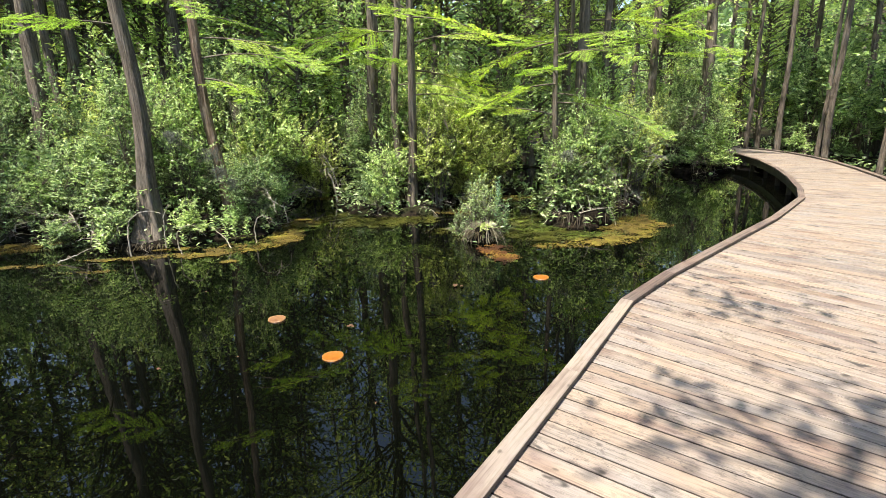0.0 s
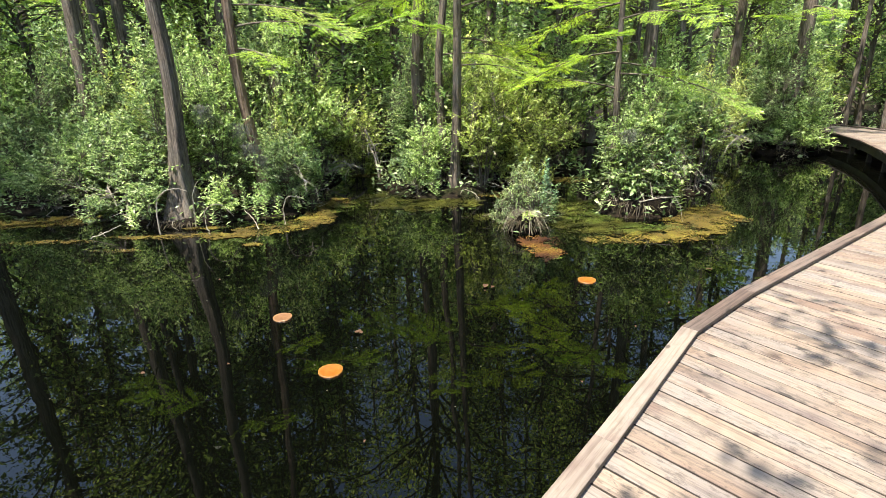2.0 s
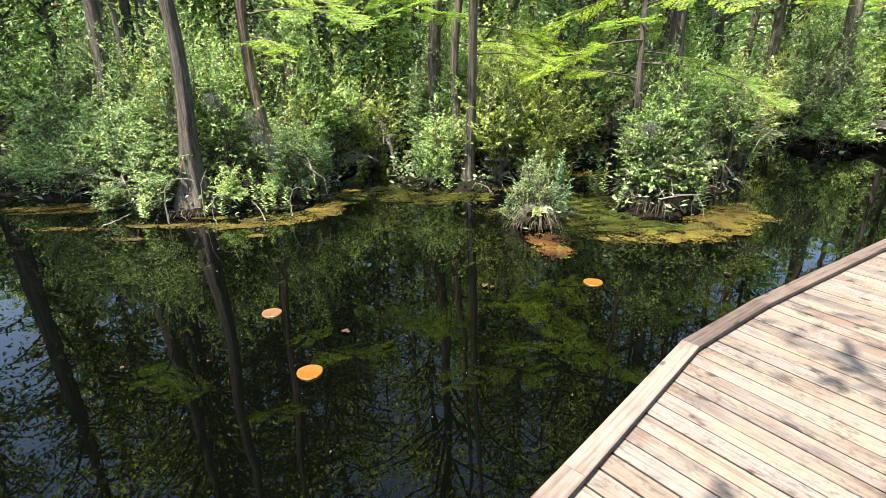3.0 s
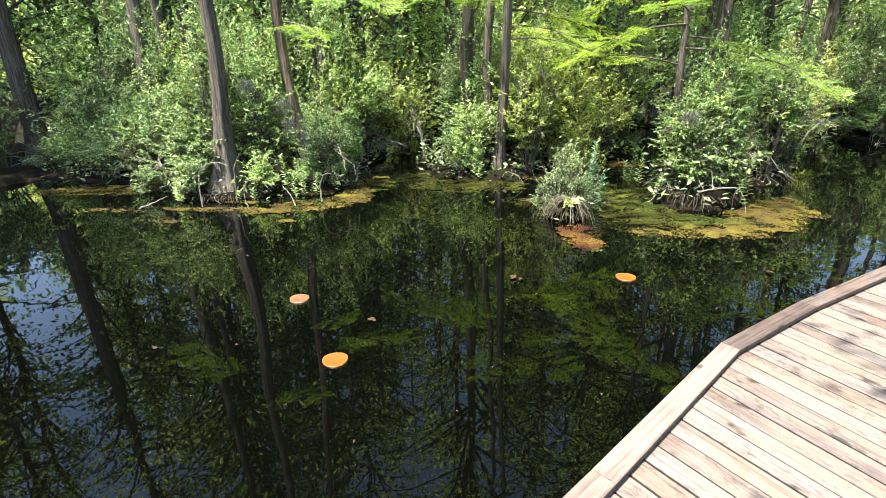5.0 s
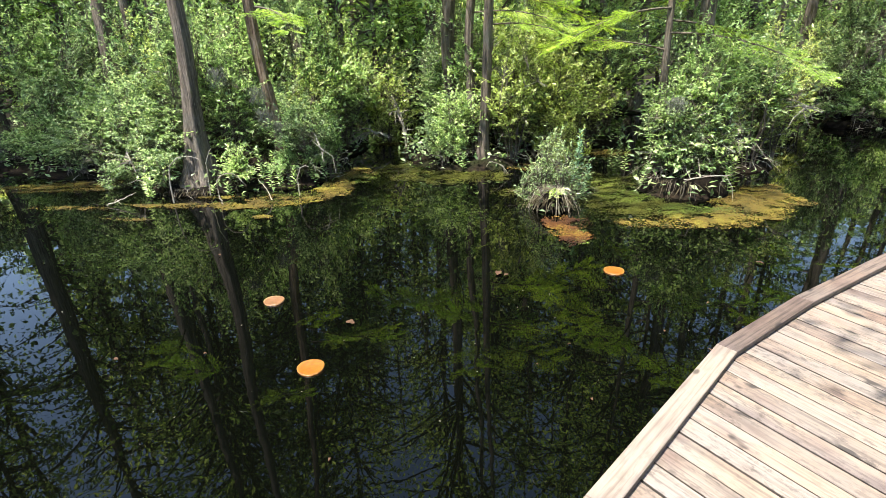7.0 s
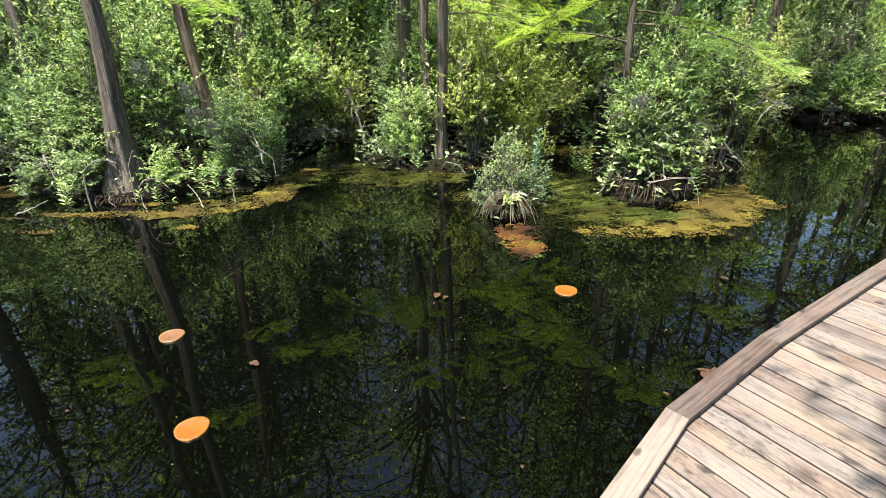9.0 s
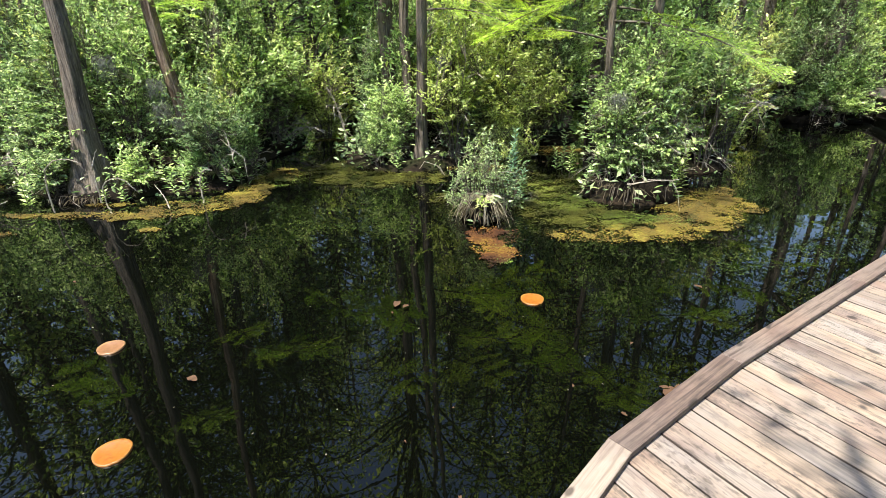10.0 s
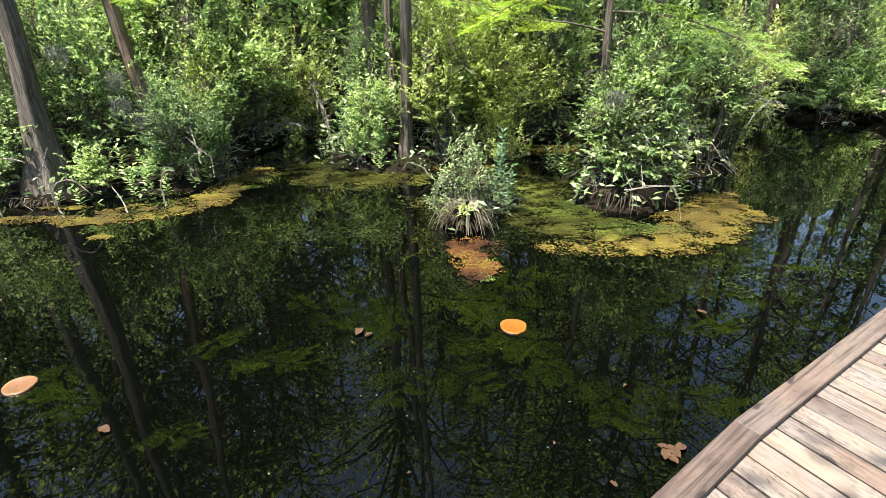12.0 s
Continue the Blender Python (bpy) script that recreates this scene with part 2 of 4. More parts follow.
class Build:
    """Collects vertices, faces and material slots of one mesh."""

    def __init__(self):
        self.v, self.f, self.m, self.n = [], [], [], 0

    def add(self, verts, faces, slot=0):
        self.v.append(np.asarray(verts, float).reshape(-1, 3))
        self.f += [tuple(i + self.n for i in q) for q in faces]
        self.m += [slot] * len(faces)
        self.n += len(self.v[-1])

    def tube(self, points, radii, sides=6, slot=0, cap=True):
        pts = np.asarray(points, float)
        k = len(pts)
        tang = np.gradient(pts, axis=0)
        tang /= np.linalg.norm(tang, axis=1)[:, None] + 1e-9
        ref = np.array([0, 0, 1.0]) if abs(tang[0][2]) < 0.9 else np.array([1.0, 0, 0])
        a = np.cross(tang, ref)
        a /= np.linalg.norm(a, axis=1)[:, None] + 1e-9
        b = np.cross(tang, a)
        ang = np.linspace(0, 2 * np.pi, sides, endpoint=False)
        ring = pts[:, None] + np.asarray(radii, float)[:, None, None] * (np.cos(ang)[None, :, None] * a[:, None] + np.sin(ang)[None, :, None] * b[:, None])
        faces = [(i * sides + j, i * sides + (j + 1) % sides, (i + 1) * sides + (j + 1) % sides, (i + 1) * sides + j) for i in range(k - 1) for j in range(sides)]
        if cap:
            faces.append(tuple(range((k - 1) * sides, k * sides)))
        self.add(ring, faces, slot)

    def leaves(self, at, way, length, width, slot=0, fold=0.25, flat=0.0):
        """A folded two-faced blade at each place, growing along way."""
        at, way = np.asarray(at, float), np.asarray(way, float)
        k = len(at)
        way = way / (np.linalg.norm(way, axis=1)[:, None] + 1e-9)
        side = np.cross(way, rng.normal(0, 1, (k, 3)) * (1 - flat) + np.array([0, 0, 1.0]) * (0.6 + 3 * flat))
        side /= np.linalg.norm(side, axis=1)[:, None] + 1e-9
        up = np.cross(side, way)
        ln, wd = np.broadcast_to(length, (k,))[:, None], np.broadcast_to(width, (k,))[:, None]
        mid = at + way * ln * 0.45 + up * wd * fold
        v = np.stack([at, mid + side * wd * 0.5, at + way * ln - up * ln * 0.08, mid - side * wd * 0.5], 1).reshape(-1, 3)
        self.add(v, [], slot)
        base = self.n - 4 * k
        for i in range(k):
            q = base + 4 * i
            self.f.append((q, q + 1, q + 2))
            self.f.append((q, q + 2, q + 3))
        self.m += [slot] * (2 * k)

    def mesh(self, name, mats, smooth=False):
        me = bpy.data.meshes.new(name)
        me.from_pydata(np.concatenate(self.v).tolist(), [], self.f)
        for m in mats:
            me.materials.append(m)
        me.polygons.foreach_set("material_index", self.m)
        if smooth:
            me.polygons.foreach_set("use_smooth", [True] * len(me.polygons))
        me.update()
        return me


def part(name, mesh, parent=None, label="", m=None):
    ob = new(name, mesh)
    ob.parent = parent
    if m is not None:
        ob.matrix_basis = m
    return tagged(ob, label)


def thing(name, label, category, m=None, group="", kind=""):
    ob = new(name)
    ob.empty_display_size = 0.1
    if m is not None:
        ob.matrix_basis = m
    return tagged(ob, label, category, group, kind)


def unit(v):
    v = np.asarray(v, float)
    return v / (np.linalg.norm(v, axis=-1, keepdims=True) + 1e-9)


# ---- ground and water ----
EDGE = [(-3.2, -6.4), (-1.75, -2.9), (-0.75, -0.45), (0.28, 1.57), (0.96, 2.9), (1.69, 4.37), (2.37, 5.28), (3.56, 6.68), (5.06, 8.44), (6.6, 10.5), (7.26, 11.8), (8.12, 13.9), (8.92, 16.2), (9.68, 18.9), (10.15, 21.6), (10.1, 24.2), (9.4, 27.0), (8.2, 30.0), (6.5, 33.0)]
WIDTH = 2.2


def spline(points, step):
    """Points at an even step along a smooth line through the given ones."""
    p = np.array(points, float)
    p = np.vstack([2 * p[0] - p[1], p, 2 * p[-1] - p[-2]])
    out = []
    for i in range(1, len(p) - 2):
        for t in np.linspace(0, 1, 40, endpoint=False):
            out.append(0.5 * (2 * p[i] + (p[i + 1] - p[i - 1]) * t + (2 * p[i - 1] - 5 * p[i] + 4 * p[i + 1] - p[i + 2]) * t ** 2 + (3 * p[i] - p[i - 1] - 3 * p[i + 1] + p[i + 2]) * t ** 3))
    out.append(p[-2])
    out = np.array(out)
    s = np.concatenate([[0], np.cumsum(np.linalg.norm(np.diff(out, axis=0), axis=1))])
    q = np.arange(0, s[-1], step)
    return np.stack([np.interp(q, s, out[:, k]) for k in range(2)], 1)


edge_line = spline(EDGE, 0.1)
edge_way = unit(np.gradient(edge_line, axis=0))
edge_out = np.stack([edge_way[:, 1], -edge_way[:, 0]], 1)     # towards the walkway's other side

HUMPS = [(-7.31, 8.89, 1.5, 0.68), (-5.44, 9.78, 0.75, 0.77), (-11.56, 10.81, 3.6, 2.34), (-8.63, 12.87, 3.0, 2.70), (-2.57, 12.59, 1.4, 1.35), (-2.26, 15.25, 1.6, 2.34), (2.08, 10.65, 0.75, 0.59),
         (2.86, 13.60, 1.4, 1.26), (0.03, 9.08, 0.35, 0.27), (-16.30, 7.12, 3.5, 3.60), (8.10, 20.80, 1.15, 1.30), (6.8, 22.6, 1.6, 1.3), (0.37, 15.97, 0.9, 1.08), (-6.2, 11.9, 0.7, 0.72), (-3.77, 14.13, 0.9, 1.80)]


def land(x, y):
    """Above zero on dry ground, in metres or so from the shore."""
    x, y = np.asarray(x, float), np.asarray(y, float)
    d = np.full(x.shape, -3.0)
    for cx, cy, rx, ry in HUMPS:
        d = np.maximum(d, (1 - np.hypot((x - cx) / rx, (y - cy) / ry)) * min(rx, ry))
    shore = np.where(x < -2, 20.5, np.where(x < 4.5, 22.0, 24.5))
    d = np.maximum(d, y - shore - 0.9 * np.sin(x * 0.8))
    d = np.maximum(d, -x - 17.0 + 0.8 * np.sin(y))
    d = np.maximum(d, -y - 9.0)
    i = np.argmin((x.reshape(-1, 1) - edge_line[::5, 0]) ** 2 + (y.reshape(-1, 1) - edge_line[::5, 1]) ** 2, axis=1)
    away = (x.ravel() - edge_line[::5, 0][i]) * edge_out[::5, 0][i] + (y.ravel() - edge_line[::5, 1][i]) * edge_out[::5, 1][i]
    away = away.reshape(x.shape)
    d = np.maximum(d, away - WIDTH - 1.0)
    return d, away


def ground_height(x, y):
    d, away = land(x, y)
    n = 0.06 * np.sin(3.1 * x + 1.3 * np.sin(2.3 * y)) * np.cos(2.7 * y) + 0.03 * np.sin(9.1 * x + 2 * np.sin(7 * y))
    return WATER + np.clip(d * 1.1, -0.6, 0.14) + n * np.clip(d + 0.5, 0.2, 1)


def ground():
    xs = np.concatenate([[-2500, -600, -150], np.arange(-45, 45.1, 0.45), [150, 600, 2500]])
    ys = np.concatenate([[-2500, -600, -150, -60], np.arange(-14, 50.1, 0.45), [150, 600, 2500]])
    gx, gy = np.meshgrid(xs, ys)
    gz = ground_height(gx, gy)
    b = Build()
    w = len(xs)
    b.add(np.stack([gx, gy, gz], -1), [(j * w + i, j * w + i + 1, (j + 1) * w + i + 1, (j + 1) * w + i) for j in range(len(ys) - 1) for i in range(w - 1)])
    tagged(new("ground", b.mesh("ground", [PEAT], True)), "dark wet peat ground under the swamp forest", "ground", kind="structure")
    b = Build()
    b.add([(-60, -14, WATER), (40, -14, WATER), (40, 60, WATER), (-60, 60, WATER)], [(0, 1, 2, 3)])
    tagged(new("water", b.mesh("water", [WATER_MAT])), "still black tannin-stained swamp water with reflections", "water", kind="structure")


ground()


# ---- shrubs ----
def shrub(label, leaf, height, radius, twigs, per_twig, size, seed, wood=True):
    """Stems from one foot, twigs to an uneven outline, blades along each twig."""
    global rng
    rng = np.random.default_rng(seed)
    ob = thing("shrub", label, "shrub", group="shrubs on the banks")
    s, f = Build(), Build()
    stems = []
    for k in range(9):
        a, lean = rng.uniform(0, 6.28), rng.uniform(0.1, 0.8) * radius
        h = height * rng.uniform(0.6, 0.98)
        t = np.linspace(0, 1, 7)[:, None]
        p = np.array([0.08 * math.cos(a), 0.08 * math.sin(a), -0.15]) + t * np.array([0, 0, h]) + t ** 1.6 * lean * np.array([math.cos(a), math.sin(a), 0]) + rng.normal(0, 0.03, (7, 3)) * t
        s.tube(p, np.linspace(0.016, 0.004, 7) * (0.6 + height / 4), 5)
        stems.append(p)
    lobes = [(rng.uniform(0, 6.28), rng.uniform(0.30, 1.0), rng.uniform(0.4, 1.2)) for _ in range(17)]
    at, way = [], []
    for k in range(twigs):
        a, hz, rr = lobes[rng.integers(len(lobes))]
        a, z = a + rng.normal(0, 0.30), np.clip(hz + rng.normal(0, 0.07), 0.12, 1.1)
        shape = math.sqrt(max(0.05, 1 - (z - 0.45) ** 2 * 2.2))
        r = radius * rr * shape * rng.uniform(0.35, 1.05)
        tip = np.array([r * math.cos(a), r * math.sin(a), z * height])
        if rng.uniform() < 0.24:
            tip = tip * rng.uniform(1.05, 1.35) + np.array([0, 0, rng.uniform(-0.05, 0.3)])
        st = stems[rng.integers(9)]
        q = st[np.argmin(np.linalg.norm(st - tip * np.array([0.6, 0.6, 0.85]), axis=1))]
        d = tip - q
        dn = np.linalg.norm(d)
        tw = min(dn, rng.uniform(0.25, 0.5))
        foot = tip - d / (dn + 1e-6) * tw
        if wood:
            s.tube([q, tip], [0.005, 0.002], 3, cap=False)
        t = np.linspace(0.1, 1, per_twig)[:, None]
        at.append(foot + (tip - foot) * t)
        outw = (unit(d) + rng.normal(0, 0.8, (per_twig, 3))) * np.array([1, 1, 0.6])
        way.append(outw)
    at, way = np.concatenate(at), np.concatenate(way)
    ln = size * rng.uniform(0.45, 1.4, len(at))
    f.leaves(at, way, ln, ln * 0.45, 0, 0.2, 0.35)
    part("wood", s.mesh("wood", [STEM]), ob, "thin brown woody stems")
    if wood:
        d = Build()
        for k in range(16):
            st = stems[rng.integers(9)]
            q = st[rng.integers(1, 6)]
            a, ln = rng.uniform(0, 6.28), rng.uniform(0.3, 0.75) * radius
            w = np.array([math.cos(a), math.sin(a), rng.uniform(-0.5, 0.5)])
            mid = q + w * ln * 0.55 + rng.normal(0, 0.04, 3)
            end = q + w * ln + np.array([0, 0, rng.uniform(-0.22, 0.05)])
            d.tube([q, mid, end], [0.006, 0.005, 0.002], 4, cap=False)
            for _ in range(3):
                d.tube([mid, mid + (end - mid) * 0.7 + rng.normal(0, 0.09, 3)], [0.0035, 0.0012], 3, cap=False)
        tagged(part("dead_twig", d.mesh("dead_twig", [DEAD]), ob, "pale bare dead twig spray"), "pale bare dead twig spray", kind="stuff")
    part("foliage", f.mesh("foliage", [leaf]), ob)
    return ob


SHRUBS = [
    shrub("leafy green swamp shrub at the water's edge", LEAF_FRESH, 2.0, 0.95, 330, 13, 0.10, 11),
    shrub("dense dark green swamp shrub with small leaves", LEAF_DEEP, 2.2, 1.0, 340, 13, 0.09, 12),
    shrub("yellow-green sunlit swamp shrub with fine leaves", LEAF_YELLOW, 2.1, 0.85, 330, 13, 0.085, 13),
    shrub("tall green swamp shrub with an open crown", LEAF_FRESH, 3.2, 1.15, 380, 13, 0.10, 14),
    shrub("tall dark green shrub on the bank", LEAF_DEEP, 3.4, 1.2, 400, 13, 0.10, 15),
    shrub("low green shrub hanging over the water", LEAF_FRESH, 1.0, 0.7, 180, 13, 0.085, 16),
    shrub("broad green thicket shrub in the forest", LEAF_FRESH, 4.0, 1.7, 215, 13, 0.165, 17, False),
    shrub("broad dark green thicket shrub in the forest", LEAF_DEEP, 5.0, 1.8, 230, 13, 0.175, 18, False),
    shrub("broad yellow-green thicket shrub in the forest", LEAF_YELLOW, 3.6, 1.5, 200, 13, 0.155, 19, False),
    shrub("airy upright shrub with thin stems on a hummock", LEAF_FRESH, 1.7, 0.7, 120, 11, 0.085, 20),
    shrub("airy dark green shrub with thin stems on a hummock", LEAF_DEEP, 1.5, 0.6, 80, 9, 0.075, 21),
    shrub("low dark green shrub leaning over the bank", LEAF_DEEP, 1.0, 0.7, 180, 13, 0.085, 22),
]
used = [False] * len(SHRUBS)


MOUNDS = [(2.16, 10.78, 0.62, 0.24), (0.04, 9.0, 0.26, 0.22)]      # hummocks that carry plants: place, reach, top


def plant(kind, x, y, scale=1.0, turn=None):
    z = float(ground_height(np.array([x]), np.array([y]))[0])
    for cx, cy, reach, top in MOUNDS:
        if math.hypot(x - cx, y - cy) < reach:
            z = WATER + top
    m = pose(x, y, z - 0.02, 0, 0, random.uniform(0, 360) if turn is None else turn) @ Matrix.Scale(scale, 4)
    src = SHRUBS[kind]
    if not used[kind]:
        used[kind] = True
        src.matrix_basis = m
        return src
    ob = copy_thing(src, pose(0, 0, 0))
    ob.matrix_basis = m
    return ob


def grove(*plants):
    for k, x, y, sc in plants:
        plant(k, x, y, sc)


# the bank with the two leaning trunks
grove((4, -9.42, 9.83, 0.80), (1, -8.48, 8.90, 0.89), (1, -7.89, 8.96, 0.85), (4, -7.64, 9.47, 0.89), (11, -7.37, 8.29, 0.89), (1, -7.53, 8.63, 0.70),
      (5, -6.05, 8.75, 0.6), (1, -8.03, 8.57, 0.56), (5, -5.35, 9.3, 0.6), (1, -5.02, 9.63, 0.66), (1, -6.7, 10.5, 0.9), (5, -4.85, 10.05, 0.89),
      (0, -5.9, 11.5, 0.7), (3, -6.3, 12.2, 0.7), (2, -8.84, 9.84, 1.03), (3, -6.67, 9.42, 0.80), (4, -10.74, 10.03, 0.89))
grove((1, -10.07, 9.40, 0.89), (1, -11.95, 9.75, 0.99), (3, -13.03, 10.13, 0.99), (0, -11.47, 9.19, 0.66), (0, -9.31, 9.25, 0.75), (3, -7.89, 11.46, 1.03), (4, -6.88, 12.17, 1.03),
      (3, -9.38, 11.50, 1.08), (4, -11.95, 11.73, 1.13), (8, -10.23, 10.85, 0.75), (3, -6.79, 13.06, 1.03), (4, -7.99, 13.60, 1.13), (2, -7.04, 14.19, 1.13), (1, -14.54, 8.58, 1.13),
      (4, -15.69, 7.14, 1.03), (3, -14.40, 10.89, 1.13), (8, -8.69, 12.42, 0.85), (6, -10.44, 12.97, 0.89))
grove((1, -9.7, 8.75, 0.7), (11, -10.6, 8.75, 0.9), (11, -8.7, 8.35, 0.75), (11, -11.5, 8.95, 0.9), (5, -12.4, 9.2, 0.95), (11, -13.4, 9.2, 0.95), (0, -10.0, 9.2, 0.8),
      (2, -6.2, 11.6, 0.85), (0, -6.0, 12.7, 1.1), (2, -6.4, 13.6, 1.2), (2, -5.6, 14.6, 1.2))
# the clump with three trunks
grove((11, -2.81, 11.83, 0.89), (0, -2.53, 12.14, 0.75), (5, -2.75, 11.6, 0.7), (2, -1.34, 12.47, 1.13), (2, -1.66, 13.19, 1.27), (11, -3.1, 12.6, 0.8), (3, -2.46, 13.32, 0.94),
      (5, -3.0, 12.2, 0.7), (2, -1.14, 14.74, 1.22), (4, -2.88, 14.57, 1.03), (3, -1.74, 15.40, 1.03), (4, -3.10, 16.02, 1.13), (3, -1.24, 16.45, 1.13), (8, -2.10, 14.31, 0.89),
      (11, -3.9, 14.2, 0.9), (1, -3.6, 14.6, 1.0), (4, -4.3, 16.2, 0.9), (3, -4.3, 17.0, 1.0), (1, -3.39, 14.96, 1.03))
grove((5, -2.5, 11.75, 0.6), (2, -0.9, 13.5, 1.1), (2, -0.45, 14.2, 1.25), (2, -1.2, 14.8, 1.3), (2, -0.2, 13.1, 0.7), (0, -1.3, 13.2, 0.9), (2, 0.1, 15.0, 1.0))
# the hummock and what stands behind it
grove((5, 2.0, 10.75, 0.75), (5, 2.4, 10.8, 0.7), (10, 1.85, 10.75, 0.95), (10, 2.45, 10.9, 0.9), (9, 2.15, 10.9, 1.05), (9, 2.5, 10.95, 1.15), (1, 1.9, 11.0, 0.7), (2, 2.55, 11.1, 0.7),
      (9, 1.75, 10.95, 0.9), (3, 2.3, 11.2, 0.7), (10, 2.2, 10.65, 0.8), (10, 2.6, 10.75, 0.9), (11, 1.95, 10.9, 0.7),
      (9, 3.56, 12.75, 1.13), (2, 4.04, 13.20, 0.85), (4, 2.35, 13.30, 0.80), (1, 3.33, 13.25, 0.99), (3, 2.92, 13.88, 0.94), (2, 3.73, 13.69, 1.03))
grove((0, 2.64, 13.02, 0.94), (6, 2.98, 14.16, 0.75), (4, 0.21, 15.84, 0.89), (3, 0.62, 16.17, 0.94), (8, 0.19, 16.35, 0.66))
# the small hummock with a dry tuft, then the bank beside the far bend
grove((10, -0.12, 9.15, 0.65), (10, 0.12, 9.2, 0.6), (10, -0.45, 9.5, 0.6), (10, -0.1, 9.7, 0.75), (10, 0.3, 9.6, 0.65),
      (4, 8.2, 20.3, 0.85), (1, 7.4, 20.4, 1.0), (0, 8.6, 20.2, 0.9), (3, 8.5, 21.2, 1.0), (4, 7.6, 21.5, 1.0), (2, 6.9, 21.8, 1.1),
      (5, 7.7, 19.7, 1.1), (5, 8.5, 19.6, 1.1), (0, 6.2, 22.6, 1.0), (3, 7.0, 22.9, 1.1), (9, 9.0, 20.0, 0.9))


# shrubs beyond the walkway's other edge
bend = spline(EDGE, 1.35)
bend_way = unit(np.gradient(bend, axis=0))
for i in range(12, len(bend)):
    for off, kinds in ((1.9, (5, 5, 10, 9)), (3.4, (7, 6)), (5.2, (6, 7, 7))):
        q = bend[i] + np.array([bend_way[i][1], -bend_way[i][0]]) * (WIDTH + off + random.uniform(-0.3, 0.5))
        if random.random() < 0.72:
            plant(random.choice(kinds), q[0], q[1], random.uniform(0.75, 1.05))

# the thicket behind and around
count = 0
while count < 85:
    x, y = random.uniform(-34, 34), random.uniform(-13, 44)
    d, away = land(np.array([x]), np.array([y]))
    bearing = math.degrees(math.atan2(x - 0.5, y))
    if d[0] < 0.3 or -0.8 < away[0] < WIDTH + 1.4 or (y < 16 and -13 < x < 8):
        continue
    if not -56 < bearing < 44 and random.random() < 0.9:
        continue
    if y > 32 and random.random() < 0.6:
        continue
    plant(random.choice([6, 6, 7, 7, 8]), x, y, random.uniform(0.8, 1.25))
    count += 1


# ---- trees ----
def crown_mesh(name, seed, low, high, spread, clumps, leaf, taper=0.5):
    """Limbs and blades from low to high along an upright axis."""
    global rng
    rng = np.random.default_rng(seed)
    b = Build()
    at, way = [], []
    for k in range(clumps):
        z = low + (high - low) * rng.uniform(0, 1) ** 0.8
        a = rng.uniform(0, 6.28)
        r = spread * (1 - taper * (z - low) / (high - low)) * rng.uniform(0.35, 1.1)
        tip = np.array([r * math.cos(a), r * math.sin(a), z + rng.uniform(-0.1, 0.35) * r])
        foot = np.array([0, 0, z - 0.25 * r])
        mid = (foot + tip) / 2 + np.array([0, 0, 0.12 * r])
        b.tube([foot, mid, tip], [0.045, 0.03, 0.008], 4, 0, False)
        nn = 30
        t = rng.uniform(0.3, 1.05, nn)[:, None]
        at.append(foot + (tip - foot) * t + rng.normal(0, 0.26, (nn, 3)) * np.array([1, 1, 0.45]))
        way.append(rng.normal(0, 1, (nn, 3)) * np.array([1, 1, 0.5]) + (tip - foot) * 0.3)
    at, way = np.concatenate(at), np.concatenate(way)
    ln = rng.uniform(0.10, 0.24, len(at))
    b.leaves(at, way, ln, ln * 0.5, 1)
    return b.mesh(name, [STEM, leaf])


def spray_mesh(seed, length):
    """A flat feathery bough along +x: a limb, side branchlets and fine leaflets."""
    global rng
    rng = np.random.default_rng(seed)
    b = Build()
    t = np.linspace(0, 1, 8)[:, None]
    axis = np.hstack([t * length, 0.15 * np.sin(3 * t), 0.22 * length * (t - 1.15 * t ** 2)])
    b.tube(axis, np.linspace(0.018, 0.003, 8), 4, 0, False)
    at, way = [], []
    for k in range(28):
        u = rng.uniform(0.25, 1)
        p = np.array([np.interp(u, t[:, 0], axis[:, j]) for j in range(3)])
        side = 1 if k % 2 else -1
        ln = length * 0.34 * (1.2 - u) * rng.uniform(0.6, 1.2) + 0.12
        d = unit([1.0, side * rng.uniform(0.6, 1.5), rng.uniform(-0.25, 0.05)])
        b.tube([p, p + d * ln], [0.004, 0.0015], 3, 0, False)
        v = np.linspace(0.05, 1, 17)[:, None]
        for sgn in (1, -1):
            at.append(p + d * ln * v)
            way.append(d * 0.8 + sgn * np.cross(d, [0, 0, 1]) + rng.normal(0, 0.15, (17, 3)))
    at, way = np.concatenate(at), np.concatenate(way)
    b.leaves(at, way, rng.uniform(0.05, 0.10, len(at)), 0.014, 1, 0.1, 0.6)
    return b.mesh("bough", [STEM, LEAF_NEEDLE])


CROWNS = [crown_mesh("crown", 31, 8.5, 18.0, 3.0, 72, LEAF_CROWN), crown_mesh("crown", 32, 9.5, 18.5, 2.8, 68, LEAF_CROWN), crown_mesh("crown", 33, 8.5, 17.5, 2.8, 68, LEAF_CROWN)]
LOW_CROWN = crown_mesh("crown", 34, 1.8, 12.5, 2.6, 84, LEAF_CROWN, 0.25)
SPARSE_CROWN = crown_mesh("crown", 37, 11.0, 17.0, 2.0, 18, LEAF_CROWN)
WIDE_CROWN = crown_mesh("crown", 36, 6.0, 16.5, 3.5, 96, LEAF_CROWN, 0.3)
YOUNG_CROWN = crown_mesh("crown", 39, 1.6, 9.5, 2.0, 80, LEAF_FRESH, 0.4)
BOUGHS = [spray_mesh(41, 1.8), spray_mesh(42, 2.3), spray_mesh(43, 1.5)]


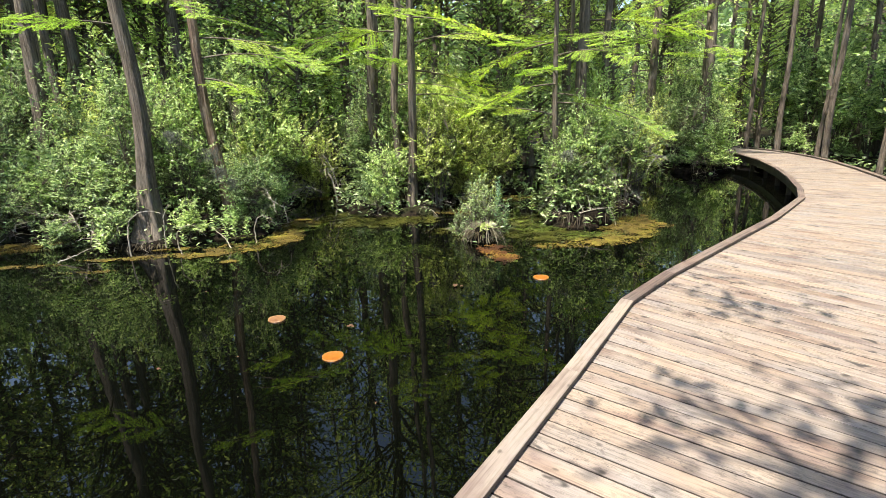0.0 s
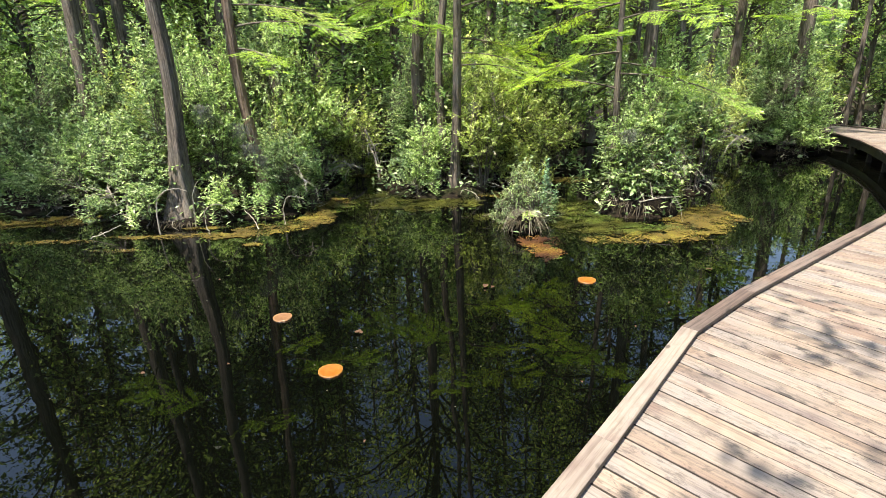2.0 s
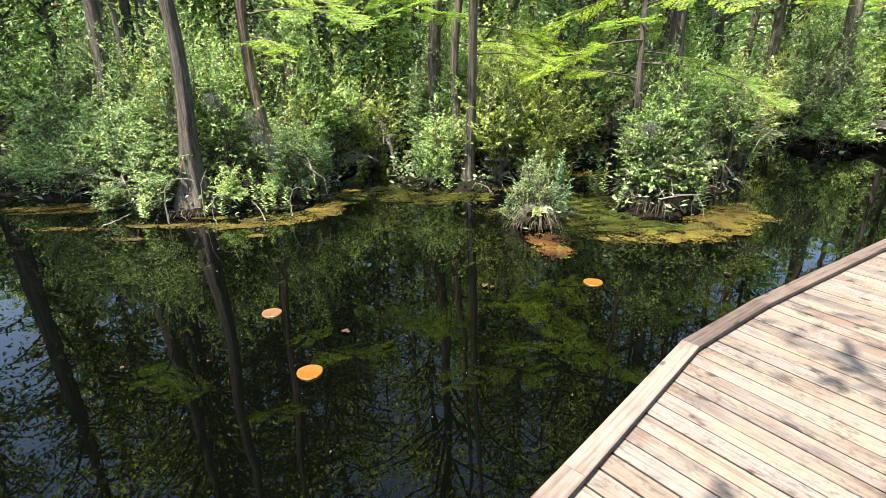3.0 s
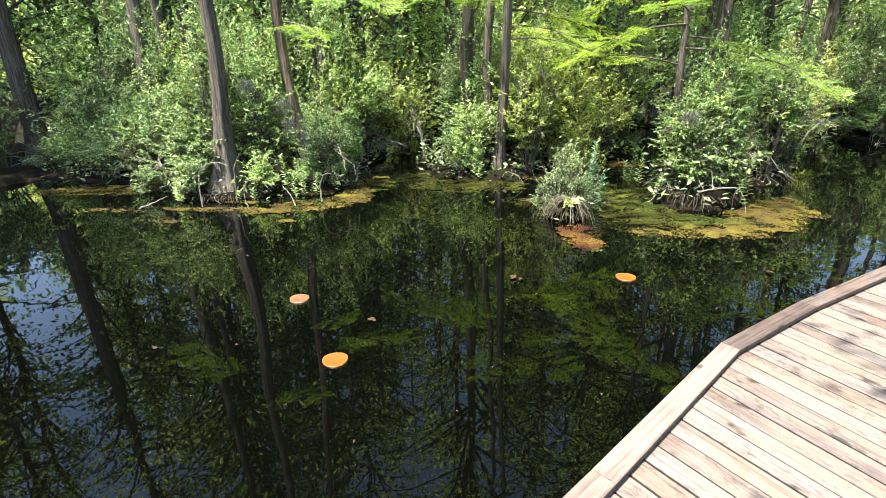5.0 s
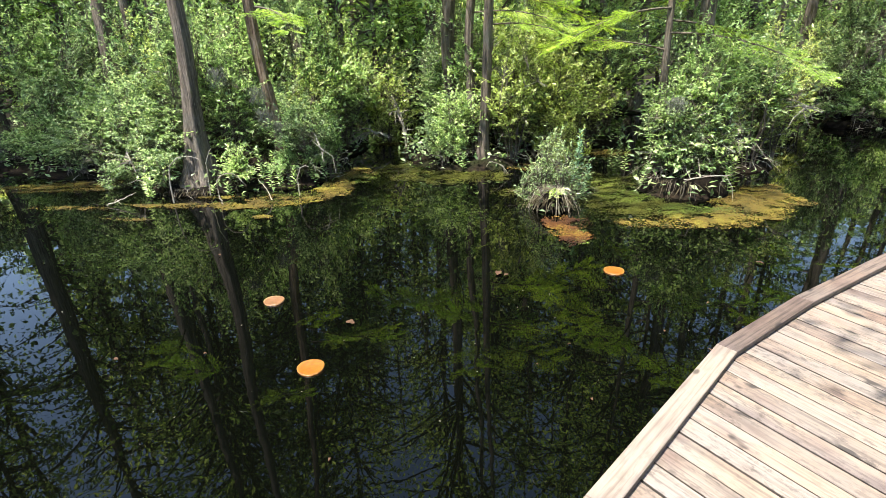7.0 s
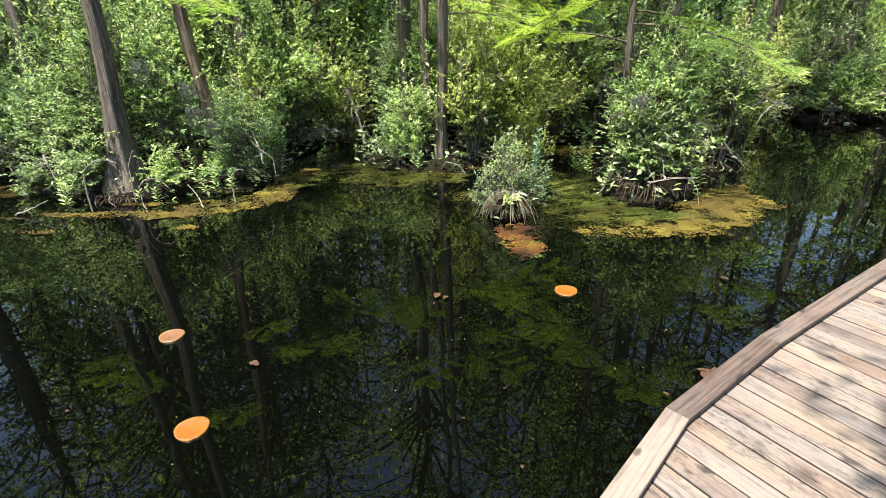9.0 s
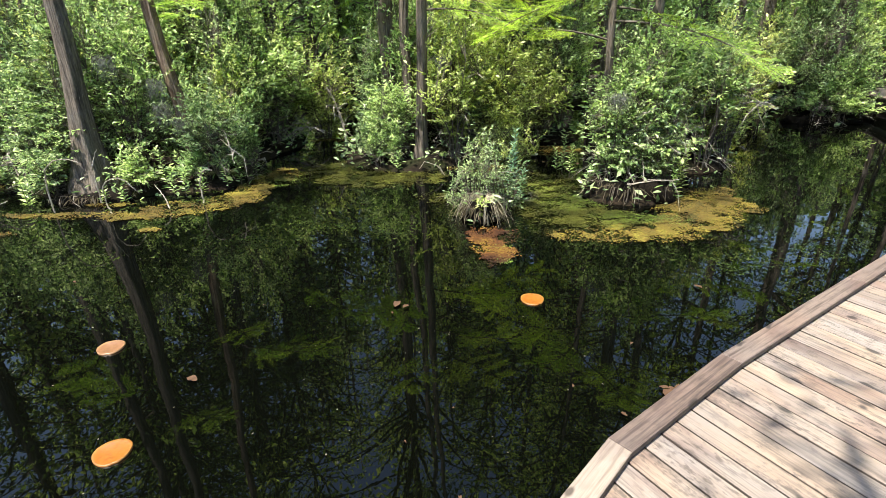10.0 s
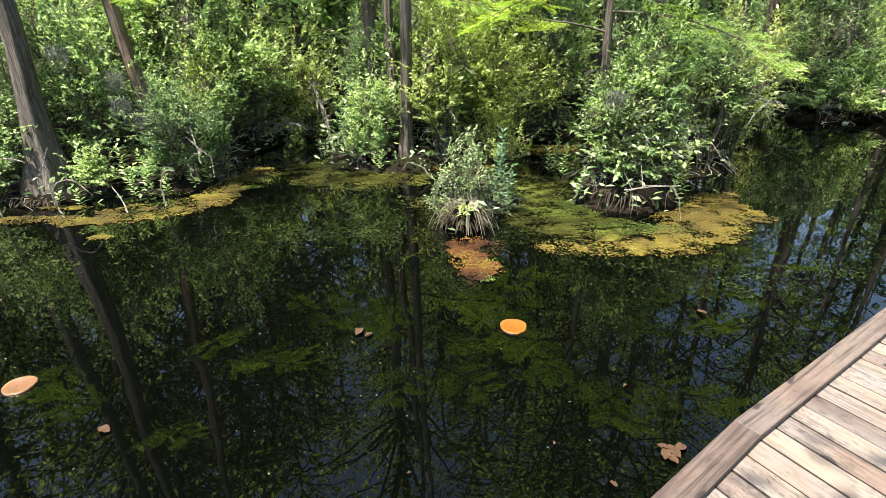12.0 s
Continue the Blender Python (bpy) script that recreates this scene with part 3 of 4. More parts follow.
def trunk_mesh(dia, height, flare, lean, seed, sides=30):
    """A fluted trunk with stringy ridges, swelling at its foot."""
    global rng
    rng = np.random.default_rng(seed)
    zs = np.concatenate([np.linspace(0, 1.2, 10), np.linspace(1.5, 6, 13), np.linspace(7, height, 7)])
    ang = np.linspace(0, 2 * np.pi, sides, endpoint=False)
    ph, wob = rng.uniform(0, 6.28), rng.uniform(-0.06, 0.06, 4)
    rings = []
    for z in zs:
        r = dia / 2 * (1 - 0.75 * z / height)
        fl = flare * math.exp(-z / (0.40 if flare < 1.5 else 0.6))
        rr = r * (1 + fl) * (1 + (0.04 + 0.22 * min(1, fl)) * np.cos(5 * ang + ph + 0.15 * z) + 0.05 * np.cos(9 * ang + 2 * ph + 0.5 * z) + 0.045 * np.cos(13 * ang + ph - 0.35 * z) + rng.normal(0, 0.018, sides))
        cx = lean[0] * z + wob[0] * math.sin(z * 0.7) + wob[1] * math.sin(z * 1.6)
        cy = lean[1] * z + wob[2] * math.sin(z * 0.6)
        rings.append(np.stack([cx + rr * np.cos(ang), cy + rr * np.sin(ang), np.full(sides, z)], 1))
    b = Build()
    k = len(zs)
    b.add(np.concatenate(rings), [(i * sides + j, i * sides + (j + 1) % sides, (i + 1) * sides + (j + 1) % sides, (i + 1) * sides + j) for i in range(k - 1) for j in range(sides)] + [tuple(range((k - 1) * sides, k * sides))])
    return b


def tree(x, y, dia, height, lean=(0, 0), flare=1.0, crown=0, bark=None, label="", boughs=(), seed=0):
    z = min(float(ground_height(np.array([x]), np.array([y]))[0]), WATER + 0.1) - 0.12
    ob = thing("cypress_tree", label or "slender swamp cypress with grey-brown fibrous bark", "tree", pose(x, y, z), "swamp forest trees")
    part("trunk", trunk_mesh(dia, height, flare, lean, seed, 30 if seed < 20 else 12).mesh("trunk", [bark or BARK], True), ob)
    if crown is not None:
        me = (*CROWNS, LOW_CROWN, WIDE_CROWN, SPARSE_CROWN, YOUNG_CROWN)[crown]
        sc = height / 16.0
        part("crown", me, ob, "open green crown", Matrix.Translation((lean[0] * height * 0.6, lean[1] * height * 0.6, 0)) @ pose(0, 0, 0, 0, 0, seed * 77) @ Matrix.Scale(sc, 4))
    for h, turn, k, s in boughs:
        part("bough", BOUGHS[k], ob, "feathery bright green cypress bough", pose(lean[0] * h, lean[1] * h, h, random.uniform(-16, 16), random.uniform(-6, 18), turn) @ Matrix.Scale(s, 4))
    return ob


tree(-6.90, 8.60, 0.30, 16, (0.02, 0.02), 1.9, 5, None, "grey-brown cypress with a flared base at the water", [(4.3, 200, 0, 1), (4.9, -20, 1, 1)], 1)
tree(-5.98, 10.10, 0.24, 14, (-0.012, -0.075), 0.5, 5, BARK_RED, "leaning reddish-brown cypress on the bank", [(4.2, 10, 1, 1.1), (3.4, -35, 2, 1.2), (4.6, 60, 0, 1), (3.8, -5, 1, 1.2)], 2)
tree(-3.35, 13.86, 0.36, 21, (0.011, 0.007), 0.6, 4, None, "", [(4.9, -150, 1, 1.2), (4.3, -100, 0, 1.3), (3.6, -70, 1, 1.2), (5.2, -30, 1, 1.3)], 3)
tree(-2.53, 12.75, 0.22, 15, (0.04, 0.0), 0.4, 5, None, "", [(4.6, 150, 2, 1.3), (3.3, -20, 1, 1.1), (5.0, -80, 1, 1.2)], 4)
tree(-2.0, 12.1, 0.22, 14, (0.037, 0.0), 0.8, 5, None, "thin grey cypress rising from a mossy clump", [(4.2, 10, 1, 1.1), (3.0, -15, 0, 1.1), (3.6, 30, 1, 1.3), (4.8, -40, 1, 1.2)], 5)
tree(-10.35, 9.85, 0.39, 17, (0.054, 0.022), 0.8, 5, None, "", [(4.6, -60, 1, 1)], 6)
tree(-14.35, 9.43, 0.5, 16, (0.02, 0.0), 1.2, 0, None, "thick grey cypress with a broad flared base", [], 7)
tree(-2.6, 19.2, 0.46, 17, (0.08, 0.0), 0.6, 4, None, "", [(5.5, -60, 1, 1.2)], 8)
tree(1.77, 11.4, 0.15, 10, (-0.041, 0.0), 0.6, 2, None, "thin young cypress on the hummock", [(3.6, -120, 2, 1), (3.2, 30, 0, 1.1), (4.0, -60, 1, 1), (2.7, 170, 1, 1), (3.0, -20, 1, 1.1), (4.3, 140, 1, 1.2), (3.4, -160, 0, 1.2)], 9)
tree(2.55, 12.6, 0.32, 15, (-0.05, 0.0), 0.6, 4, None, "", [(4.2, -90, 1, 1.2), (4.6, -30, 1, 1.2), (3.9, 200, 0, 1.2)], 10)
for i, (s, c, y, d) in enumerate([(-0.994, 0.2, 13.4, 0.35), (-0.845, 0.2, 15.5, 0.4), (-0.69, 0.3, 17.5, 0.42), (-0.325, 0.36, 20.5, 0.5), (-0.362, 0.35, 24.5, 0.4), (0.049, 0.45, 23.5, 0.5),
                                   (0.124, 0.47, 21.0, 0.22), (0.0, 0.45, 25.5, 0.3), (0.365, 0.6, 20.6, 0.5), (0.275, 0.5, 22.6, 0.4), (0.509, 0.57, 30.0, 0.5), (0.44, 0.5, 31, 0.4),
                                   (0.16, 0.5, 26.0, 0.4), (0.24, 0.5, 23.4, 0.3), (-0.12, 0.4, 28.0, 0.4), (-0.2, 0.4, 25.0, 0.5), (-0.5, 0.4, 24.0, 0.45), (-0.56, 0.4, 20.0, 0.35)]):
    tree(c + s * y, y, d, 18 + 3 * math.sin(i * 2.1), (0.025 * math.sin(i), 0.01), 0.6, (4, 0, 1, 4, 2)[i % 5], None, "", [(h + i % 3 * 0.6, turn + 40 * math.sin(i * 3), i % 3, 1.5) for h, turn in ((3.6, -60), (4.7, -110), (5.8, 20), (6.4, -160))], 20 + i)

BACK = [tree(20, 20, 0.36, 16, (0.02, 0.01), 0.5, 0, None, "slender swamp tree with a bare grey trunk", [], 61), tree(22, 24, 0.28, 15, (-0.03, 0.0), 0.4, 3, None, "leafy swamp tree with low green branches", [], 62),
        tree(19, 27, 0.22, 13, (0.04, 0.02), 0.4, 3, None, "thin leafy swamp tree with low green branches", [], 63), tree(24, 18, 0.42, 17, (-0.01, 0.01), 0.6, 1, None, "straight cypress with a tall bare trunk", [], 64)]
count = 0
while count < 92:
    x, y = random.uniform(-38, 38), random.uniform(-12, 50)
    d, away = land(np.array([x]), np.array([y]))
    if d[0] < 0.4 or -1 < away[0] < WIDTH + 3.2 or (y < 17 and -13.5 < x < 6) or (y < 8 and abs(x) < 13) or (not -58 < math.degrees(math.atan2(x - 0.5, y)) < 46 and random.random() < 0.75):
        continue
    copy_thing(BACK[(0, 1, 2, 1, 2, 3)[count % 6]], pose(x, y, WATER - 0.1, random.uniform(-2, 2), random.uniform(-2, 2), random.uniform(0, 360)) @ Matrix.Scale(random.uniform(0.9, 1.3), 4))
    count += 1


for x, y, k, sc in [(-6.96, 14.88, 1, 0.75), (-10.37, 14.38, 1, 0.8), (-2.84, 16.16, 1, 0.85), (0.34, 16.73, 2, 0.85), (-5.00, 22.00, 2, 0.9), (3.00, 23.60, 1, 0.9), (-8.37, 16.73, 1, 1.0), (5.2, 24.6, 2, 1.0), (4.6, 27.5, 1, 0.9), (-12.69, 14.33, 2, 1.0), (3.62, 14.72, 2, 0.6)]:
    copy_thing(BACK[k], pose(x, y, WATER - 0.1, 0, 0, x * 50) @ Matrix.Scale(sc, 4))
for i, (x, y) in enumerate([(-15.17, 10.07), (-17.54, 7.79), (-11.59, 12.64), (-16.25, 11.77), (-19.99, 4.75), (-9.05, 13.72), (-19.10, 9.29), (-13.6, 12.9), (-16.4, 15.2), (-19.0, 13.4), (-12.4, 16.6), (-18.2, 17.4), (-15.2, 18.6), (-21.5, 8.0)]):
    tree(x, y, 0.3 + 0.05 * (i % 3), 15 + i % 4, (0.02 * math.sin(i * 2), 0.0), 0.8, 4 if i % 3 else 3, None, "leafy cypress beside the pond", [], 100 + i)
for i, (x, y, h) in enumerate([(-10.93, 11.14, 19), (-8.66, 15.24, 19), (0.28, 16.22, 18), (3.17, 14.02, 17)]):
    tree(x, y, 0.24, h, (0.015 * math.sin(i * 3), 0.01), 0.6, 4, None, "tall leafy cypress in the swamp thicket", [], 120 + i)
# two unseen trees, added beyond the left of the view to shade the bank
for i, (x, y) in enumerate([(-14.2, 3.8), (-17.5, 4.4)]):
    tree(x, y, 0.4, 17, (0.01, 0.0), 0.9, 4, None, "unseen leafy cypress added to shade the left bank", [], 140 + i)
for i, (x, y) in enumerate([(-6.4, 15.6), (-4.6, 17.6), (-0.4, 16.4), (-8.2, 14.6)]):
    tree(x, y, 0.16, 14.5 + i % 2, (0.01, 0.0), 0.5, 6, None, "young leafy green tree standing in the sun", [], 150 + i)
for i, (x, y) in enumerate([(12.2, 16.5), (13.4, 18.2), (12.9, 20.5), (14.6, 17.0), (13.8, 22.6), (15.6, 20.2), (12.6, 23.4), (16.2, 24.0), (14.2, 14.6), (12.4, 26.0), (11.6, 14.4), (15.2, 26.4)]):
    tree(x, y, 0.17 + 0.04 * (i % 4), 17 + i % 3, (0.02 * math.sin(i * 1.7), 0.01), 0.6, 1, None, "thin straight cypress beyond the boardwalk", [], 160 + i)
# an unseen tree, added so that its crown shades part of the walkway
shade = tree(-2.0, -3.2, 0.3, 11, (0.25, 0.22), 0.6, None, None, "unseen leaning cypress added to shade the boardwalk", [], 90)
part("crown", crown_mesh("crown", 35, 8.2, 10.5, 1.5, 15, LEAF_CROWN), shade, "sparse green crown added to dapple the planks", pose(2.75, 2.1, 0))
part("crown", crown_mesh("crown", 38, 8.8, 9.1, 0.4, 2, LEAF_CROWN), shade, "unseen leafy clump added for a shadow streak on the planks", pose(3.1, 5.0, 0))
# leafy trees closing the forest
count = 0
while count < 36:
    x, y = random.uniform(-34, 30), random.uniform(25, 44)
    if not -54 < math.degrees(math.atan2(x - 0.5, y)) < 42 or -1.5 < land(np.array([x]), np.array([y]))[1][0] < WIDTH + 2:
        continue
    copy_thing(BACK[1 + count % 2], pose(x, y, WATER - 0.1, 0, 0, random.uniform(0, 360)) @ Matrix.Scale(random.uniform(1.0, 1.4), 4))
    count += 1


def far_woods():
    """The forest's far side: a deep ragged belt of leaf sprays, past all the single trees."""
    global rng
    rng = np.random.default_rng(71)
    b = Build()
    k = 30000
    a = rng.uniform(0, 2 * np.pi, k)
    r = rng.uniform(50, 66, k)
    top = 17 + 3 * np.sin(a * 23) + 2 * np.sin(a * 51 + 1)
    z = rng.uniform(0, 1, k) ** 0.8 * top - 0.4
    at = np.stack([r * np.cos(a), 15 + r * np.sin(a), z], 1)
    ln = rng.uniform(0.6, 1.4, k)
    b.leaves(at, rng.normal(0, 1, (k, 3)), ln, ln * 0.7)
    tagged(new("far_woods", b.mesh("far_woods", [LEAF_DEEP])), "distant dense green swamp woods", "woods", kind="stuff")


far_woods()


def undergrowth():
    """Low leafy plants over the dry ground."""
    global rng
    rng = np.random.default_rng(72)
    b = Build()
    x, y = rng.uniform(-30, 28, 120000), rng.uniform(7, 36, 120000)
    d, away = land(x, y)
    bearing = np.degrees(np.arctan2(x - 0.5, y))
    keep = (d > -0.08) & ((away < -1) | (away > WIDTH + 1.2)) & (bearing > -58) & (bearing < 44) & (rng.uniform(0, 1, len(x)) < np.where(d < 0.5, 1.0, 0.35) * np.clip(12 / y, 0.25, 1))
    x, y = x[keep], y[keep]
    at = np.stack([x, y, ground_height(x, y) + rng.uniform(0.0, 0.45, len(x)) ** 1.4], 1)
    way = rng.normal(0, 1, (len(x), 3)) * np.array([1, 1, 0.4]) + np.array([0, 0, 0.3])
    ln = rng.uniform(0.07, 0.17, len(x)) * np.clip(y / 12, 1, 1.8)
    b.leaves(at, way, ln, ln * 0.5, 0, 0.15, 0.3)
    tagged(new("undergrowth", b.mesh("undergrowth", [LEAF_DEEP])), "low green undergrowth on the peat banks", "undergrowth", kind="stuff")


undergrowth()


def distance():
    """Plain dim green woodland all round, far beyond the trees."""
    b = Build()
    k = 180
    a = np.linspace(0, 2 * np.pi, k, endpoint=False)
    top = 19 + 2.5 * np.sin(a * 17) + 1.5 * np.sin(a * 41 + 1) + 1.0 * np.sin(a * 83)
    ring = np.stack([72 * np.cos(a), 15 + 72 * np.sin(a)], 1)
    v = [(x, y, -1.0) for x, y in ring] + [(x, y, t) for (x, y), t in zip(ring, top)]
    b.add(v, [(i, (i + 1) % k, k + (i + 1) % k, k + i) for i in range(k)])
    m, n, l, p = nodes_of("far_green")
    c = n.new("ShaderNodeTexCoord").outputs["Object"]
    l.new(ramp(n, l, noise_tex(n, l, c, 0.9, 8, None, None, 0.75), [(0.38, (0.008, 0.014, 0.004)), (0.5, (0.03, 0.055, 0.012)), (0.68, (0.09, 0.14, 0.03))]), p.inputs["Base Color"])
    p.inputs["Roughness"].default_value = 0.9
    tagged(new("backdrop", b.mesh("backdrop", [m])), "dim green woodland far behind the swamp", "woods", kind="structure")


distance()


# ---- floating mats ----
def mat(name, label, material, blobs, count, size, seed, rag=0.35, lift=0.006):
    """Scraps of floating plant matter, densest at the middle of each blob and ragged at its rim."""
    global rng
    rng = np.random.default_rng(seed)
    b = Build()
    area = sum(rx * ry for _, _, rx, ry, _ in blobs)
    for cx, cy, rx, ry, turn in blobs:
        k = int(count * rx * ry / area)
        a, r = rng.uniform(0, 2 * np.pi, k), np.sqrt(rng.uniform(0, 1, k))
        r = r * (1 + rag * (0.5 * np.sin(3 * a + cx) + 0.35 * np.sin(7 * a + cy) + 0.25 * np.sin(15 * a + 3 * cx)))
        u, v = r * np.cos(a) * rx, r * np.sin(a) * ry
        c, s = math.cos(radians(turn)), math.sin(radians(turn))
        px, py = cx + u * c - v * s, cy + u * s + v * c
        hole = np.sin(5.1 * px + 2.2 * np.sin(3.7 * py)) * np.cos(6.3 * py + 1.7 * np.sin(4.1 * px)) + 0.5 * np.sin(17 * px + 3 * np.sin(13 * py)) * np.cos(15 * py)
        keep = (hole + rng.normal(0, 0.22, k) > -0.05 + 1.5 * (r - 0.62).clip(0)) | (rng.uniform(0, 1, k) < 0.12)
        px, py = px[keep], py[keep]
        k = len(px)
        at = np.stack([px, py, WATER + lift + rng.uniform(0, 0.012, k)], 1)
        way = np.stack([rng.normal(0, 1, k), rng.normal(0, 1, k), rng.normal(0, 0.07, k)], 1)
        ln = size * rng.uniform(0.5, 1.5, k)
        b.leaves(at, way, ln, ln * 0.6, 0, 0.06, 0.95)
    return tagged(new(name, b.mesh(name, [material])), label, "algae", kind="stuff")


mat("algae_mat", "golden-brown floating algae mat beside the hummock", MAT_GOLD, [(3.25, 10.55, 0.62, 0.95, -25), (3.75, 10.45, 0.36, 0.3, 10), (2.95, 9.45, 0.75, 0.42, 40), (2.2, 8.85, 0.72, 0.3, 10), (1.45, 8.6, 0.5, 0.2, 0)], 44200, 0.024, 81)
mat("algae_mat", "olive floating algae mat between the hummocks", MAT_OLIVE, [(1.1, 9.7, 0.75, 0.95, 0), (0.85, 11.1, 0.6, 0.8, 0), (1.75, 9.4, 0.7, 0.5, 20), (-0.75, 9.8, 0.45, 0.4, 0), (-0.3, 9.2, 0.3, 0.25, 0)], 28900, 0.025, 82)
mat("leaf_litter", "reddish-brown leaf litter floating by the dry tuft", MAT_LITTER, [(0.34, 8.25, 0.36, 0.42, 0), (0.52, 7.75, 0.22, 0.3, 0)], 8840, 0.025, 83)
mat("algae_mat", "golden-brown floating algae along the bank", MAT_GOLD, [(-4.75, 8.25, 0.75, 0.42, 25), (-4.3, 9.2, 0.42, 0.95, 5), (-4.45, 10.5, 0.45, 0.6, 0), (-5.3, 7.75, 0.5, 0.16, 20), (-6.3, 7.5, 0.45, 0.14, 8), (-7.0, 7.35, 0.5, 0.1, 5), (-9.7, 8.3, 1.15, 0.32, 15), (-4.47, 7.37, 0.16, 0.09, 10), (-6.2, 8.15, 0.5, 0.12, 10)], 51000, 0.024, 84)
mat("algae_mat", "brown-olive floating algae round the clump", MAT_OLIVE, [(-2.65, 10.65, 1.0, 0.6, 0), (-1.65, 11.05, 0.6, 0.5, 0), (-3.5, 11.4, 0.7, 0.7, 0), (-3.0, 12.6, 0.5, 0.6, 0)], 22100, 0.032, 85)
mat("algae_mat", "golden algae in the back water", MAT_GOLD, [(-5.43, 14.44, 0.67, 0.44, 0), (0.19, 14.09, 1.15, 0.62, 0), (-0.84, 12.04, 0.67, 0.44, 0)], 6000, 0.05, 86)
mat("duckweed", "bright green duckweed behind the leaning trunk", MAT_GREEN, [(-6.50, 10.32, 1.15, 0.53, 0), (-6.31, 16.21, 1.92, 0.79, 0), (7.0, 21.0, 0.9, 0.5, 0), (13.50, 14.80, 1.30, 3.00, -25), (17.00, 19.50, 2.00, 3.50, -20)], 14000, 0.06, 87)
mat("drowned_weed", "dark green water weed just at the surface", MAT_WEED, [(-2.2, 8.1, 0.75, 0.4, 10), (-2.6, 7.4, 0.6, 0.28, 20), (-1.2, 8.3, 0.6, 0.35, 0), (3.3, 8.25, 0.6, 0.35, 30), (4.4, 9.0, 0.8, 0.4, 40), (-5.2, 5.4, 1.1, 0.45, 0), (-3.1, 8.7, 0.6, 0.35, 0)], 5200, 0.030, 88, 0.5, 0.001)


mat("water_specks", "pale specks and needles scattered on the still water", SPECK, [(-1.5, 5.5, 4.5, 2.6, 10), (-3.5, 3.8, 2.5, 1.6, 0), (0.6, 5.2, 1.2, 1.6, -40)], 260, 0.016, 89, 0.3, 0.001)


mat("algae_mat", "yellow-green floating algae in front of the hummock", MAT_GREEN, [(1.2, 10.1, 0.55, 0.5, 0), (2.1, 9.5, 0.6, 0.28, 8), (2.75, 9.55, 0.3, 0.25, 0), (0.62, 7.6, 0.13, 0.13, 0), (0.5, 8.0, 0.14, 0.08, 20), (-4.6, 8.7, 0.5, 0.25, 10), (-4.1, 10.2, 0.35, 0.6, 0), (-5.2, 9.3, 0.35, 0.3, 0), (0.7, 11.0, 0.4, 0.5, 0)], 7820, 0.025, 90)
mat("algae_mat", "thin golden algae rafts drifting off the bank", MAT_GOLD, [(-8.32, 6.84, 0.86, 0.14, 15), (-10.32, 7.76, 1.44, 0.35, 12), (-6.62, 6.63, 0.48, 0.08, 10), (-6.13, 7.68, 0.67, 0.09, 18)], 10200, 0.024, 91)


# ---- lily pads ----
def lily_pad(x, y, dia, material, label, seed):
    r = random.Random(seed)
    b = Build()
    k = 36
    top, low = [(0, 0, 0.004)], []
    for i in range(k):
        a = 2 * math.pi * i / k
        rr = dia / 2 * (1 + 0.02 * math.sin(3 * a + seed) + 0.012 * r.uniform(-1, 1))
        rr *= 0.93 if i == 0 else 1
        top.append((rr * 0.9 * math.cos(a), rr * 0.9 * math.sin(a), 0.005))
        low.append((rr * math.cos(a), rr * math.sin(a), 0.011 + 0.003 * math.sin(2 * a)))
    under = [(x0, y0, -0.006) for x0, y0, _ in low]
    v = top + low + under
    f = [(0, 1 + i, 1 + (i + 1) % k) for i in range(k)] + [(1 + i, 1 + k + i, 1 + k + (i + 1) % k, 1 + (i + 1) % k) for i in range(k)] + [(1 + k + i, 1 + 2 * k + i, 1 + 2 * k + (i + 1) % k, 1 + k + (i + 1) % k) for i in range(k)]
    b.add(v, f)
    ob = new("lily_pad", b.mesh("lily_pad", [material], True))
    ob.matrix_basis = pose(x, y, WATER + 0.004, 0, 0, r.uniform(0, 360))
    return tagged(ob, label, "lily pad", "floating lily pads")


lily_pad(-2.36, 4.93, 0.215, PAD_TAN, "round tan lily pad with a paler rim floating on the water", 1)
lily_pad(-1.29, 4.02, 0.225, PAD_ORANGE, "round orange lily pad floating on the dark water", 2)
lily_pad(1.06, 6.73, 0.23, PAD_ORANGE, "round bright orange lily pad floating by itself", 3)


